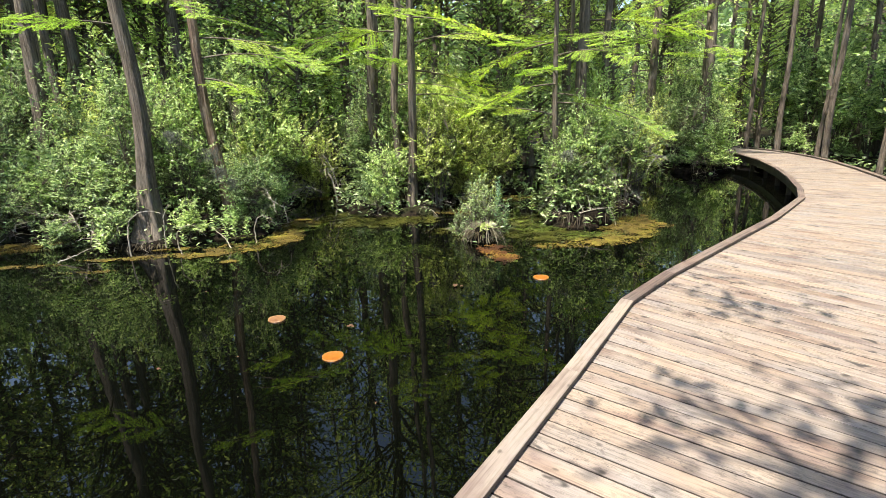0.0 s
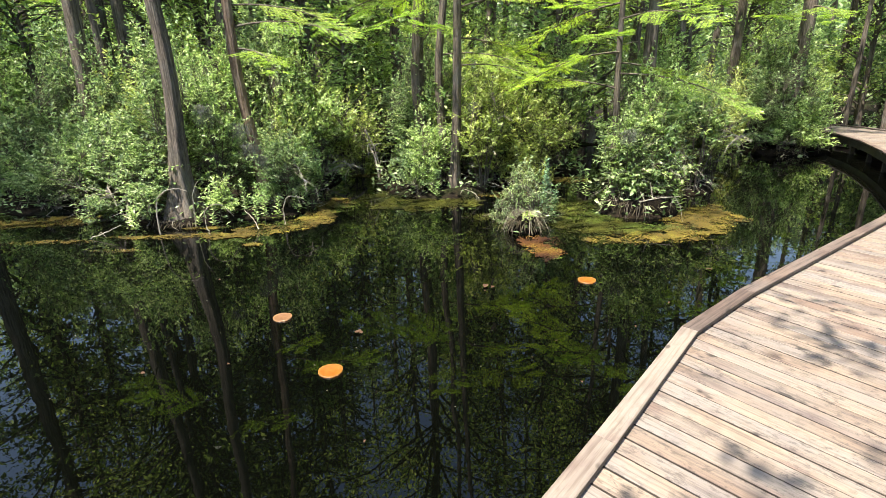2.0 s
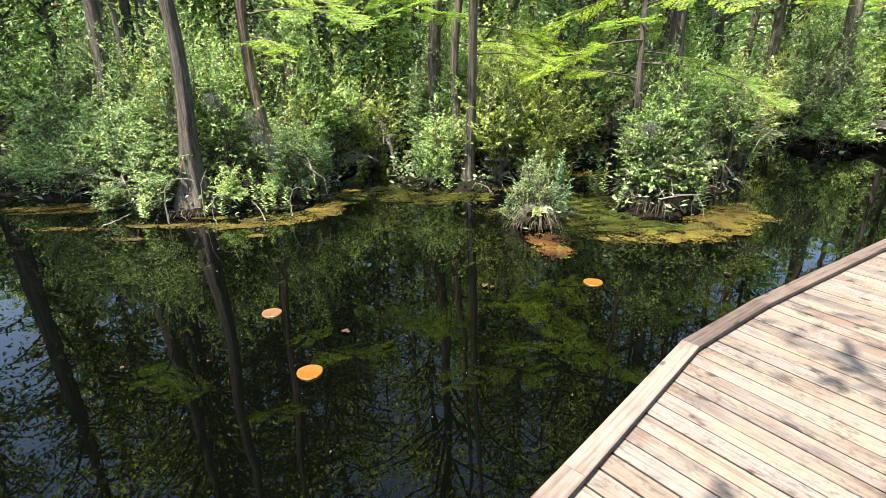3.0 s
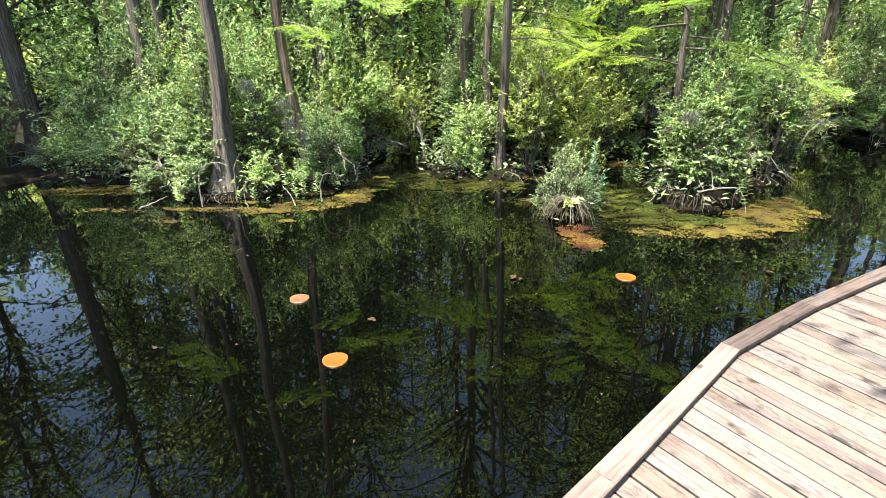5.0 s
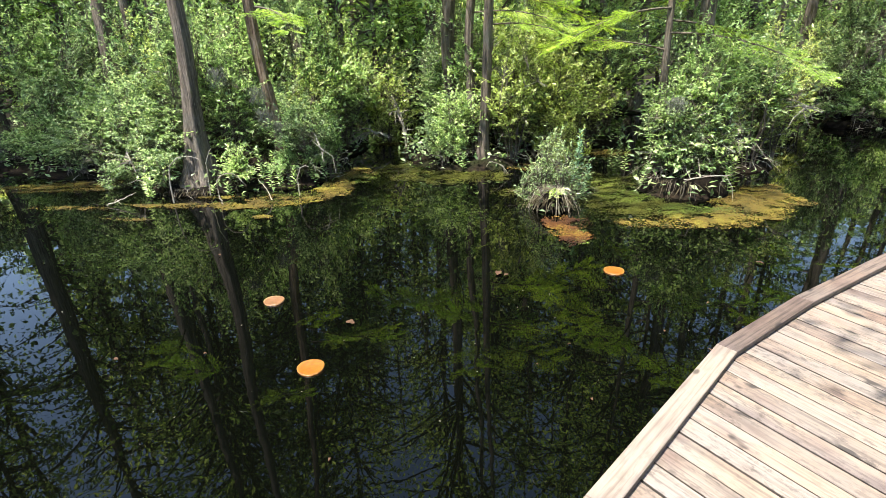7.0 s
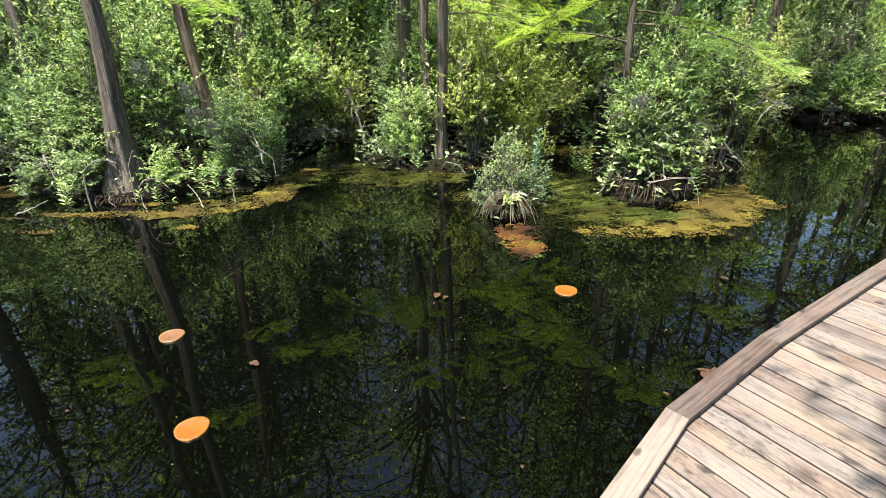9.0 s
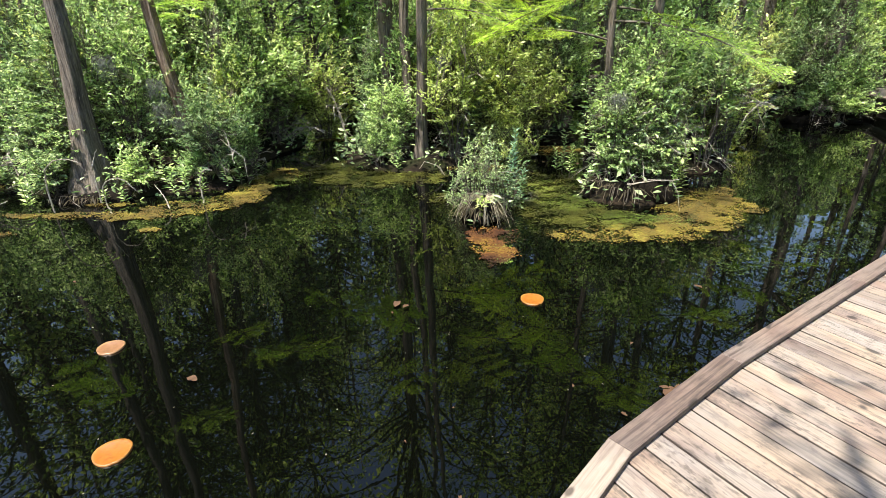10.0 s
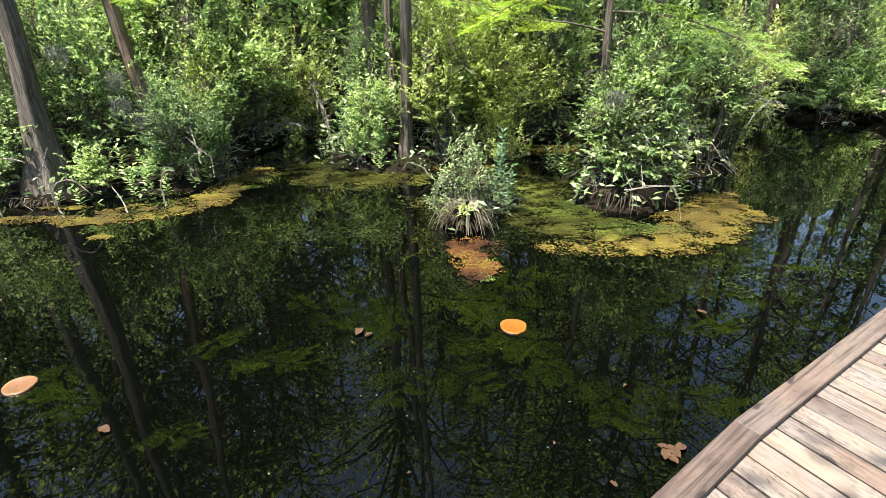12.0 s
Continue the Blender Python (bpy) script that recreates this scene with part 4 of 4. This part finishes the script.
# ---- hummock, roots, dry tuft, seedlings ----
def hummock(x, y, rx, ry, height, label, seed, roots=40):
    """A steep mound of peat and matted roots standing in the water."""
    r = np.random.default_rng(seed)
    rings, k = [], 40
    a = np.linspace(0, 2 * np.pi, k, endpoint=False)
    for u, (rad, z) in enumerate([(1.0, -0.3), (1.02, 0.0), (1.06, 0.08), (1.0, 0.55), (0.95, 0.85), (0.7, 1.0), (0.35, 1.05), (0.05, 1.06)]):
        w = 1 + 0.13 * np.sin(3 * a + seed) + 0.08 * np.sin(7 * a + 2 * seed + 0.6 * u) + r.normal(0, 0.035, k)
        rings.append(np.stack([rx * rad * w * np.cos(a), ry * rad * w * np.sin(a), z * height * (1 + 0.22 * np.sin(2 * a + seed) + 0.12 * np.sin(5 * a)) + r.normal(0, 0.014, k)], 1))
    b = Build()
    n = len(rings)
    b.add(np.concatenate(rings), [(i * k + j, i * k + (j + 1) % k, (i + 1) * k + (j + 1) % k, (i + 1) * k + j) for i in range(n - 1) for j in range(k)])
    ob = thing("peat_hummock", label, "hummock", pose(x, y, WATER))
    part("mound", b.mesh("mound", [WET_PEAT], True), ob)
    q = Build()
    t = r.uniform(0, 2 * np.pi, 260)
    o = np.stack([np.cos(t), np.sin(t), np.zeros(260)], 1)
    at = o * np.array([rx, ry, 1]) * r.uniform(0.8, 1.0, (260, 1)) + np.array([0, 0, 1]) * (height * r.uniform(0.6, 1.15, (260, 1)))
    q.leaves(at, o * r.uniform(0.2, 0.9, (260, 1)) + r.normal(0, 0.3, (260, 3)) - np.array([0, 0, 0.75]), r.uniform(0.10, 0.26, 260) * min(1, height * 4 + 0.3), 0.016, 0, 0.1)
    tagged(part("fringe", q.mesh("fringe", [LEAF_DRY]), ob, "drooping fringe of dead grass blades"), kind="stuff")
    for i in range(roots):
        t = r.uniform(0, 6.28)
        top = np.array([rx * 0.93 * math.cos(t), ry * 0.93 * math.sin(t), height * r.uniform(0.75, 1.1)])
        o = np.array([math.cos(t), math.sin(t), 0])
        q = Build()
        q.tube([top, top + o * 0.07 + np.array([0, 0, 0.02]), top + o * 0.12 - np.array([0, 0, height * 0.5]), top + o * r.uniform(0.09, 0.2) + np.array([r.normal(0, 0.05), 0, -top[2] - 0.03])], [0.006, 0.006, 0.005, 0.003], 4)
        part("root", q.mesh("root", [DEAD if i % 5 == 0 else STEM]), ob, "thin hanging root")
    return ob


hummock(2.16, 10.78, 0.66, 0.58, 0.27, "dark peat hummock with hanging roots under shrubs", 3)
hummock(0.04, 9.0, 0.25, 0.2, 0.24, "small dark peat hummock with a dry tuft", 5, 8)
hummock(-1.98, 12.05, 0.42, 0.38, 0.14, "low mossy root mound under the thin trunks", 7, 14)
hummock(-6.78, 8.44, 0.62, 0.42, 0.13, "dark root mound round the flared trunk", 8, 18)
hummock(8.1, 20.1, 0.95, 0.6, 0.25, "dark peat bank under the far shrubs", 9, 10)


def dry_tuft(x, y, z, seed):
    r = np.random.default_rng(seed)
    ob = thing("dry_grass_tuft", "drooping straw-coloured grass tuft with a green sprout", "grass tuft", pose(x, y, z))
    for i in range(27):
        a, ln = r.uniform(0, 6.28), r.uniform(0.30, 0.66)
        d = np.array([math.cos(a), math.sin(a), 0])
        t = np.linspace(0, 1, 7)[:, None]
        p = d * t * ln * r.uniform(0.5, 0.95) + np.array([0, 0, 1.0]) * (ln * 1.3 * t - ln * 1.9 * t ** 2)
        q = Build()
        q.tube(p, np.linspace(0.0055, 0.0018, 7), 3)
        part("blade", q.mesh("blade", [DRY_GRASS]), ob)
    b = Build()
    w = r.normal(0, 1, (34, 3)) * np.array([1, 1, 0.4]) + np.array([0, -0.4, 0.5])
    b.leaves(np.tile([0.0, -0.16, 0.06], (34, 1)) + r.normal(0, 0.04, (34, 3)), w, 0.11, 0.03, 0, 0.1, 0.4)
    part("sprout", b.mesh("sprout", [LEAF_YELLOW]), ob, "yellow-green leafy sprout")
    return ob


dry_tuft(0.09, 8.88, WATER + 0.27, 4)


def seedling(x, y, height, seed, leaf):
    """A stalk with pairs of broad pointed leaves."""
    r = np.random.default_rng(seed)
    ob = thing("seedling", "bright green leafy seedling rising from the water", "seedling", pose(x, y, WATER), "seedlings along the bank")
    q = Build()
    bend = r.normal(0, 0.06, 2)
    t = np.linspace(0, 1, 6)[:, None]
    p = np.hstack([bend[0] * t ** 2, bend[1] * t ** 2, height * t - 0.1 * (1 - t)])
    q.tube(p, np.linspace(0.006, 0.003, 6), 5)
    part("stalk", q.mesh("stalk", [STEM]), ob)
    n = int(14 + height * 34)
    u = np.linspace(0.3, 1.0, n)
    at = np.stack([np.interp(u, t[:, 0], p[:, k]) for k in range(3)], 1)
    a = np.arange(n) * 2.4
    way = np.stack([np.cos(a), np.sin(a), 0.35 + 0.5 * u ** 4 + 0 * a], 1)
    b = Build()
    ln = r.uniform(0.09, 0.14, n) * (1.1 - 0.35 * u)
    b.leaves(at, way, ln, ln * 0.42, 0, 0.15, 0.8)
    part("foliage", b.mesh("foliage", [leaf]), ob)
    return ob


for i, (x, y, h, leaf) in enumerate([(-7.2, 7.62, 0.5, LEAF_FRESH), (-7.28, 7.7, 0.36, LEAF_FRESH), (-6.27, 8.2, 0.24, LEAF_FRESH), (-6.0, 8.35, 0.24, LEAF_FRESH), (-5.3, 8.7, 0.55, LEAF_FRESH), (-5.2, 8.85, 0.5, LEAF_FRESH), (-5.05, 9.1, 0.45, LEAF_FRESH),
                                     (-4.85, 9.5, 0.55, LEAF_FRESH), (-4.7, 9.7, 0.6, LEAF_FRESH), (-4.75, 10.2, 0.8, LEAF_FRESH), (-5.5, 9.2, 0.7, LEAF_FRESH), (-5.7, 9.0, 0.8, LEAF_DEEP), (-6.1, 8.7, 0.9, LEAF_DEEP), (-6.35, 8.8, 0.7, LEAF_DEEP), (-7.6, 7.9, 0.4, LEAF_FRESH),
                                     (1.0, 11.8, 0.75, LEAF_DEEP), (1.15, 11.6, 0.6, LEAF_FRESH), (0.9, 11.9, 0.5, LEAF_DEEP), (0.3, 9.75, 1.0, LEAF_BLUE), (0.42, 9.85, 0.85, LEAF_BLUE), (0.36, 10.0, 1.15, LEAF_BLUE), (0.5, 9.7, 0.6, LEAF_BLUE), (2.85, 10.6, 0.65, LEAF_YELLOW),
                                     (2.95, 10.8, 0.85, LEAF_YELLOW), (2.8, 10.5, 0.5, LEAF_FRESH), (1.45, 10.5, 0.55, LEAF_DEEP), (-2.4, 11.5, 0.6, LEAF_FRESH), (-2.55, 11.7, 0.75, LEAF_FRESH), (-2.25, 11.4, 0.4, LEAF_FRESH)]):
    seedling(x, y, h, 200 + i, leaf)


def dead_stick(name, label, base, steps, thick, forks=0, seed=0):
    """A bare bent stick: steps are moves from its base."""
    r = np.random.default_rng(seed)
    p = np.vstack([np.zeros(3), np.cumsum(np.array(steps, float), axis=0)])
    t = np.linspace(0, len(p) - 1, 4 * len(p))
    fine = np.stack([np.interp(t, np.arange(len(p)), p[:, k]) for k in range(3)], 1)
    pad = np.pad(fine, ((2, 2), (0, 0)), mode="edge")
    fine = sum(pad[i:i + len(fine)] for i in range(5)) / 5
    fine += r.normal(0, 0.006, fine.shape)
    ob = thing(name, label, "branch", pose(*base), "bare sticks on the bank")
    q = Build()
    q.tube(fine, np.linspace(thick, thick * 0.4, len(fine)), 6)
    part("stem", q.mesh("stem", [DEAD]), ob)
    for i in range(forks):
        c = fine[int(len(fine) * r.uniform(0.3, 0.95)) - 1]
        d = r.normal(0, 1, 3) * np.array([1, 0.7, 0.7])
        d = d / np.linalg.norm(d) * r.uniform(0.2, 0.6)
        q = Build()
        q.tube([c, c + d * 0.5 + r.normal(0, 0.04, 3), c + d + np.array([0, 0, -0.08])], [thick * 0.5, thick * 0.38, thick * 0.15], 5)
        part("twig", q.mesh("twig", [DEAD]), ob)
    return ob


dead_stick("bent_stick", "pale bare arching stick at the water's edge", (-6.59, 7.57, WATER - 0.05), [(0.02, 0, 0.55), (0.14, 0, 0.3), (0.3, 0.05, 0.12), (0.25, 0.1, -0.1)], 0.014, 0, 1)
dead_stick("bent_stick", "pale bare straight stick beside the flared trunk", (-6.25, 8.11, WATER), [(0.03, 0, 0.4), (0.04, 0, 0.35), (0.14, 0.05, 0.2)], 0.012, 0, 2)
dead_stick("bent_stick", "grey arching root loop dipping into water", (-5.67, 7.83, WATER - 0.04), [(-0.1, 0, 0.15), (0.0, 0, 0.3), (0.15, 0.02, 0.14), (0.2, 0.1, 0.02), (0.15, 0.1, -0.3)], 0.013, 0, 3)
dead_stick("bent_stick", "grey leaning bare stick", (-4.86, 8.16, WATER), [(-0.2, 0.1, 0.25), (-0.25, 0.1, 0.12)], 0.012, 0, 4)
dead_stick("bent_stick", "brown hooped stick among the seedlings", (-4.55, 8.55, WATER), [(-0.02, 0, 0.35), (0.1, 0.02, 0.25), (0.2, 0.02, 0.0)], 0.014, 0, 5)
dead_stick("bent_stick", "thin bare stick lying low at the bank", (-7.79, 7.13, WATER + 0.01), [(0.3, 0.15, 0.1), (0.3, 0.1, 0.14)], 0.012, 2, 6)
dead_stick("fallen_branch", "forked grey dead branch leaning into the back water", (-4.75, 14.04, WATER - 0.1), [(-0.2, 0.2, 0.8), (-0.5, 0.3, 0.7), (-0.5, 0.3, 0.5)], 0.035, 7, 7)
dead_stick("fallen_branch", "pale forked dead branch over the back water", (-6.24, 13.22, WATER + 0.1), [(0.4, 0.1, 0.3), (0.5, 0.0, 0.15), (0.4, 0.1, -0.25)], 0.03, 8, 8)
dead_stick("fallen_branch", "bleached dead branches in the shrubs", (-8.72, 8.51, WATER + 0.5), [(0.15, -0.1, 0.25), (0.2, -0.1, -0.15), (0.15, -0.05, -0.3)], 0.022, 8, 9)
dead_stick("fallen_branch", "pale bare branch drooping over the channel", (-4.95, 13.6, 0.95), [(0.25, -0.1, -0.35), (0.2, -0.1, -0.5), (0.1, -0.05, -0.45)], 0.02, 9, 17)
dead_stick("fallen_branch", "pale arching branch over the channel", (-6.2, 13.2, WATER + 0.15), [(0.3, 0.0, 0.4), (0.4, 0.0, 0.1), (0.35, 0.0, -0.3)], 0.02, 8, 18)
dead_stick("fallen_branch", "tangle of bare brown twigs over the channel", (3.63, 12.90, 0.35), [(0.3, -0.1, 0.35), (0.35, -0.1, 0.1), (0.35, -0.1, -0.15)], 0.02, 14, 10)
dead_stick("fallen_branch", "bare twigs reaching over the water", (-1.29, 11.34, WATER - 0.03), [(0.05, -0.2, 0.25), (-0.25, -0.2, 0.12)], 0.014, 3, 11)
dead_stick("fallen_branch", "bleached bare branch hanging out of the shrubs", (-10.13, 8.98, 0.3), [(0.25, -0.2, 0.1), (0.3, -0.2, -0.1), (0.2, -0.1, -0.25)], 0.02, 9, 13)
dead_stick("fallen_branch", "bleached bare branch hanging out of the shrubs", (-7.67, 8.24, 0.25), [(-0.15, -0.1, -0.15), (0.05, -0.1, -0.3), (0.2, -0.05, -0.25)], 0.014, 6, 14)
dead_stick("fallen_branch", "bleached bare branch hanging out of the shrubs", (-4.92, 9.72, 0.5), [(0.2, -0.2, -0.05), (0.2, -0.15, -0.2), (0.1, -0.1, -0.3)], 0.014, 7, 15)
dead_stick("fallen_branch", "grey twigs on the hummock", (2.03, 10.09, -0.2), [(0.4, -0.05, 0.1), (0.4, 0.0, 0.05)], 0.012, 5, 12)


def hanging_moss(x, y, z, length, seed):
    """Grey strands of moss hanging in a loose beard."""
    r = np.random.default_rng(seed)
    b = Build()
    for i in range(60):
        p = np.array([r.normal(0, 0.09), r.normal(0, 0.06), r.uniform(-0.05, 0.05)])
        ln = length * r.uniform(0.4, 1.0)
        t = np.linspace(0, 1, 6)[:, None]
        b.tube(p + np.hstack([0.03 * np.sin(9 * t + i), 0.03 * np.cos(8 * t + i), -ln * t]), np.linspace(0.004, 0.002, 6), 3)
    ob = new("hanging_moss", b.mesh("hanging_moss", [MOSS]))
    ob.matrix_basis = pose(x, y, z)
    return tagged(ob, "grey beard moss hanging from shrub branches", "moss", "hanging moss")


for i, (x, y, z, ln) in enumerate([(-5.40, 9.00, 1.0, 0.4), (-5.20, 9.09, 0.75, 0.3), (-6.24, 8.84, 1.75, 0.45), (-5.77, 9.28, 1.35, 0.4), (-1.52, 12.24, 1.6, 0.4), (2.66, 12.72, 1.4, 0.5), (3.27, 12.96, 1.9, 0.5), (1.82, 10.32, 1.1, 0.3)]):
    hanging_moss(x, y, z, ln, 400 + i)


def water_lily(x, y):
    ob = thing("water_lily", "white water lily flower on the dark water", "flower", pose(x, y, WATER))
    for ring, (n, ln, up) in enumerate([(9, 0.13, 0.35), (7, 0.11, 0.9)]):
        for i in range(n):
            a = 2 * math.pi * i / n + ring * 0.3
            b = Build()
            d = np.array([math.cos(a), math.sin(a), up])
            sd = np.array([-math.sin(a), math.cos(a), 0]) * 0.03
            tip = d / np.linalg.norm(d) * ln
            b.add([(0, 0, 0.01), tip * 0.55 + sd, tip + (0, 0, 0.02), tip * 0.55 - sd, tip * 0.55 - (0, 0, 0.012)], [(0, 1, 4), (4, 1, 2), (0, 4, 3), (4, 2, 3)])
            part("petal", b.mesh("petal", [PETAL], True), ob)
    return ob


water_lily(0.26, 13.4)


def floating_leaf(x, y, size, material, seed):
    r = random.Random(seed)
    b = Build()
    k = 7
    rows = []
    for i in range(k):
        u = i / (k - 1)
        w = size * 0.30 * math.sin(math.pi * min(1, 0.06 + u * 0.94)) ** 0.8
        z = 0.006 + 0.02 * r.uniform(0, 1) * math.sin(u * 3)
        rows += [((u - 0.5) * size, -w, z + 0.01), ((u - 0.5) * size, 0, z), ((u - 0.5) * size, w, z + 0.012 * r.uniform(0, 1))]
    b.add(rows, [(3 * i + j, 3 * i + j + 1, 3 * i + j + 4, 3 * i + j + 3) for i in range(k - 1) for j in range(2)])
    ob = new("fallen_leaf", b.mesh("fallen_leaf", [material], True))
    ob.matrix_basis = pose(x, y, WATER + 0.003, 0, 0, r.uniform(0, 360))
    return tagged(ob, "curled dry brown leaf floating on the water", "leaf", "floating leaves")


for i, (x, y, sz) in enumerate([(-1.34, 4.76, 0.16), (2.23, 5.6, 0.19), (2.18, 5.57, 0.16), (2.27, 5.64, 0.15), (2.21, 5.54, 0.14), (2.17, 5.62, 0.12), (2.69, 7.42, 0.17), (1.87, 5.25, 0.09), (-0.22, 6.28, 0.2), (-0.12, 6.25, 0.13),
                                 (1.97, 6.16, 0.06), (1.52, 5.46, 0.05), (0.5, 4.6, 0.05), (-3.0, 3.6, 0.08), (-0.6, 3.2, 0.05), (0.72, 5.0, 0.05), (-0.2, 6.1, 0.05), (-1.5, 5.9, 0.05), (0.95, 4.3, 0.06), (-2.3, 3.9, 0.05), (-3.9, 5.8, 0.07),
                                 (0.9, 12.6, 0.2), (1.25, 12.8, 0.18), (0.55, 12.8, 0.2)]):
    floating_leaf(x, y, sz * 0.6, DRY_LEAF, 300 + i)

# ---- boardwalk ----
boardwalk = thing("boardwalk", "weathered curved wooden boardwalk with low edge kerbs", "boardwalk", kind="structure")
PITCH = 0.148
line = spline(EDGE, PITCH)
TURN_AT = ((-7, -22), (0, -25), (2, -29), (2.7, -31), (3.3, -35), (4, -40), (4.7, -42), (5.4, -44), (7, -43), (9, -40), (11, -37), (13, -29), (15, -25), (20, -21), (26, -12), (34, 0))
plank_turn = np.radians(np.interp(line[:, 1], [a for a, _ in TURN_AT], [b for _, b in TURN_AT]))
out2 = np.stack([np.cos(plank_turn), np.sin(plank_turn)], 1)
way2 = np.stack([-out2[:, 1], out2[:, 0]], 1)


def board(name, corners, z0, z1, material, parent, label="", soft=0.004, sides=None):
    """A board between four plan corners (near left, near right, far right, far left), its local x along its length."""
    c = np.array(corners, float)
    mid = c.mean(0)
    d = unit((c[1] + c[2]) / 2 - (c[0] + c[3]) / 2)
    ang = math.atan2(d[1], d[0])
    rot = np.array([[math.cos(ang), math.sin(ang)], [-math.sin(ang), math.cos(ang)]])
    q = (c - mid) @ rot.T
    inn = q - np.sign(q) * soft
    h = z1 - z0
    v = [(x, y, -h) for x, y in q] + [(x, y, -soft) for x, y in q] + [(x, y, 0) for x, y in inn]
    f = [(3, 2, 1, 0), (8, 9, 10, 11)]
    for i in range(4):
        j = (i + 1) % 4
        f += [(i, j, 4 + j, 4 + i), (4 + i, 4 + j, 8 + j, 8 + i)]
    b = Build()
    b.add(v, f)
    # second slot: a darker wood that puts shade into the side faces
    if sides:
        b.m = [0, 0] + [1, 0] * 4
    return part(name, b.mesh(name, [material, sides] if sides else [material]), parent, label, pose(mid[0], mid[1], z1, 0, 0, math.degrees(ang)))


r5 = random.Random(5)
for i in range(len(line) - 1):
    g = 0.0055 + r5.uniform(-0.002, 0.0025)
    g2 = 0.0055 + r5.uniform(-0.002, 0.0025)
    over, over2 = -0.012 + r5.uniform(-0.012, 0.012), r5.uniform(-0.012, 0.012)
    a, a2 = line[i] + way2[i] * g, line[i + 1] - way2[i + 1] * g2
    p = [a - out2[i] * over, a + out2[i] * (WIDTH + over2), a2 + out2[i + 1] * (WIDTH + over2), a2 - out2[i + 1] * over]
    z = r5.uniform(-0.002, 0.002)
    # side faces take the dark beam wood, painting shade into the gaps between planks
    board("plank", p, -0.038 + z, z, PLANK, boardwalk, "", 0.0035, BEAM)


def rail(points, side, seed, pale=()):
    """Kerb boards butted at each joint, on small spacers over the planks."""
    p = np.array(points, float)
    w = unit(np.diff(p, axis=0))
    inw = np.stack([w[:, 1], -w[:, 0]], 1) * side
    wide = 0.125
    for i in range(len(w)):
        n0 = unit(inw[max(i - 1, 0)] + inw[i])
        n1 = unit(inw[i] + inw[min(i + 1, len(w) - 1)])
        a, c = p[i] + w[i] * 0.001, p[i + 1] - w[i] * 0.001
        k0, k1 = wide / max(0.5, float(n0 @ inw[i])), wide / max(0.5, float(n1 @ inw[i]))
        board("kerb_board", [a, c, c + n1 * k1, a + n0 * k0] if side > 0 else [a + n0 * k0, c + n1 * k1, c, a], 0.02, 0.057, KERB_NEW if i in pale else KERB, boardwalk, "pale newer kerb board" if i in pale else "", 0.005, KERB_SIDE_SHADED)
        ln = np.linalg.norm(p[i + 1] - p[i])
        for s in np.arange(0.3, ln, 0.9):
            q = p[i] + w[i] * s + inw[i] * 0.03
            e = q + w[i] * 0.14
            board("spacer", [q, e, e + inw[i] * 0.088, q + inw[i] * 0.088], 0.002, 0.02, KERB, boardwalk, "", 0.002)


rail(EDGE, 1, 1, (3, 4))
smooth = spline(EDGE, 2.0)
sw = unit(np.gradient(smooth, axis=0))
right = smooth + np.stack([sw[:, 1], -sw[:, 0]], 1) * WIDTH
rail(right, -1, 2)
# edge beams and posts
for base, side in ((smooth + np.stack([sw[:, 1], -sw[:, 0]], 1) * 0.07, 1), (right - np.stack([sw[:, 1], -sw[:, 0]], 1) * 0.12, -1)):
    for i in range(len(base) - 1):
        u = unit(base[i + 1] - base[i])
        q = np.array([u[1], -u[0]]) * 0.05
        board("edge_beam", [base[i], base[i + 1], base[i + 1] + q, base[i] + q], -0.24, -0.042, BEAM, boardwalk, "dark edge beam under the planks")
        board("post", [base[i] - u * 0.06 + q, base[i] + u * 0.06 + q, base[i] + u * 0.06 + q * 3.4, base[i] - u * 0.06 + q * 3.4], -1.2, -0.05, BEAM, boardwalk, "dark square post standing in the water")
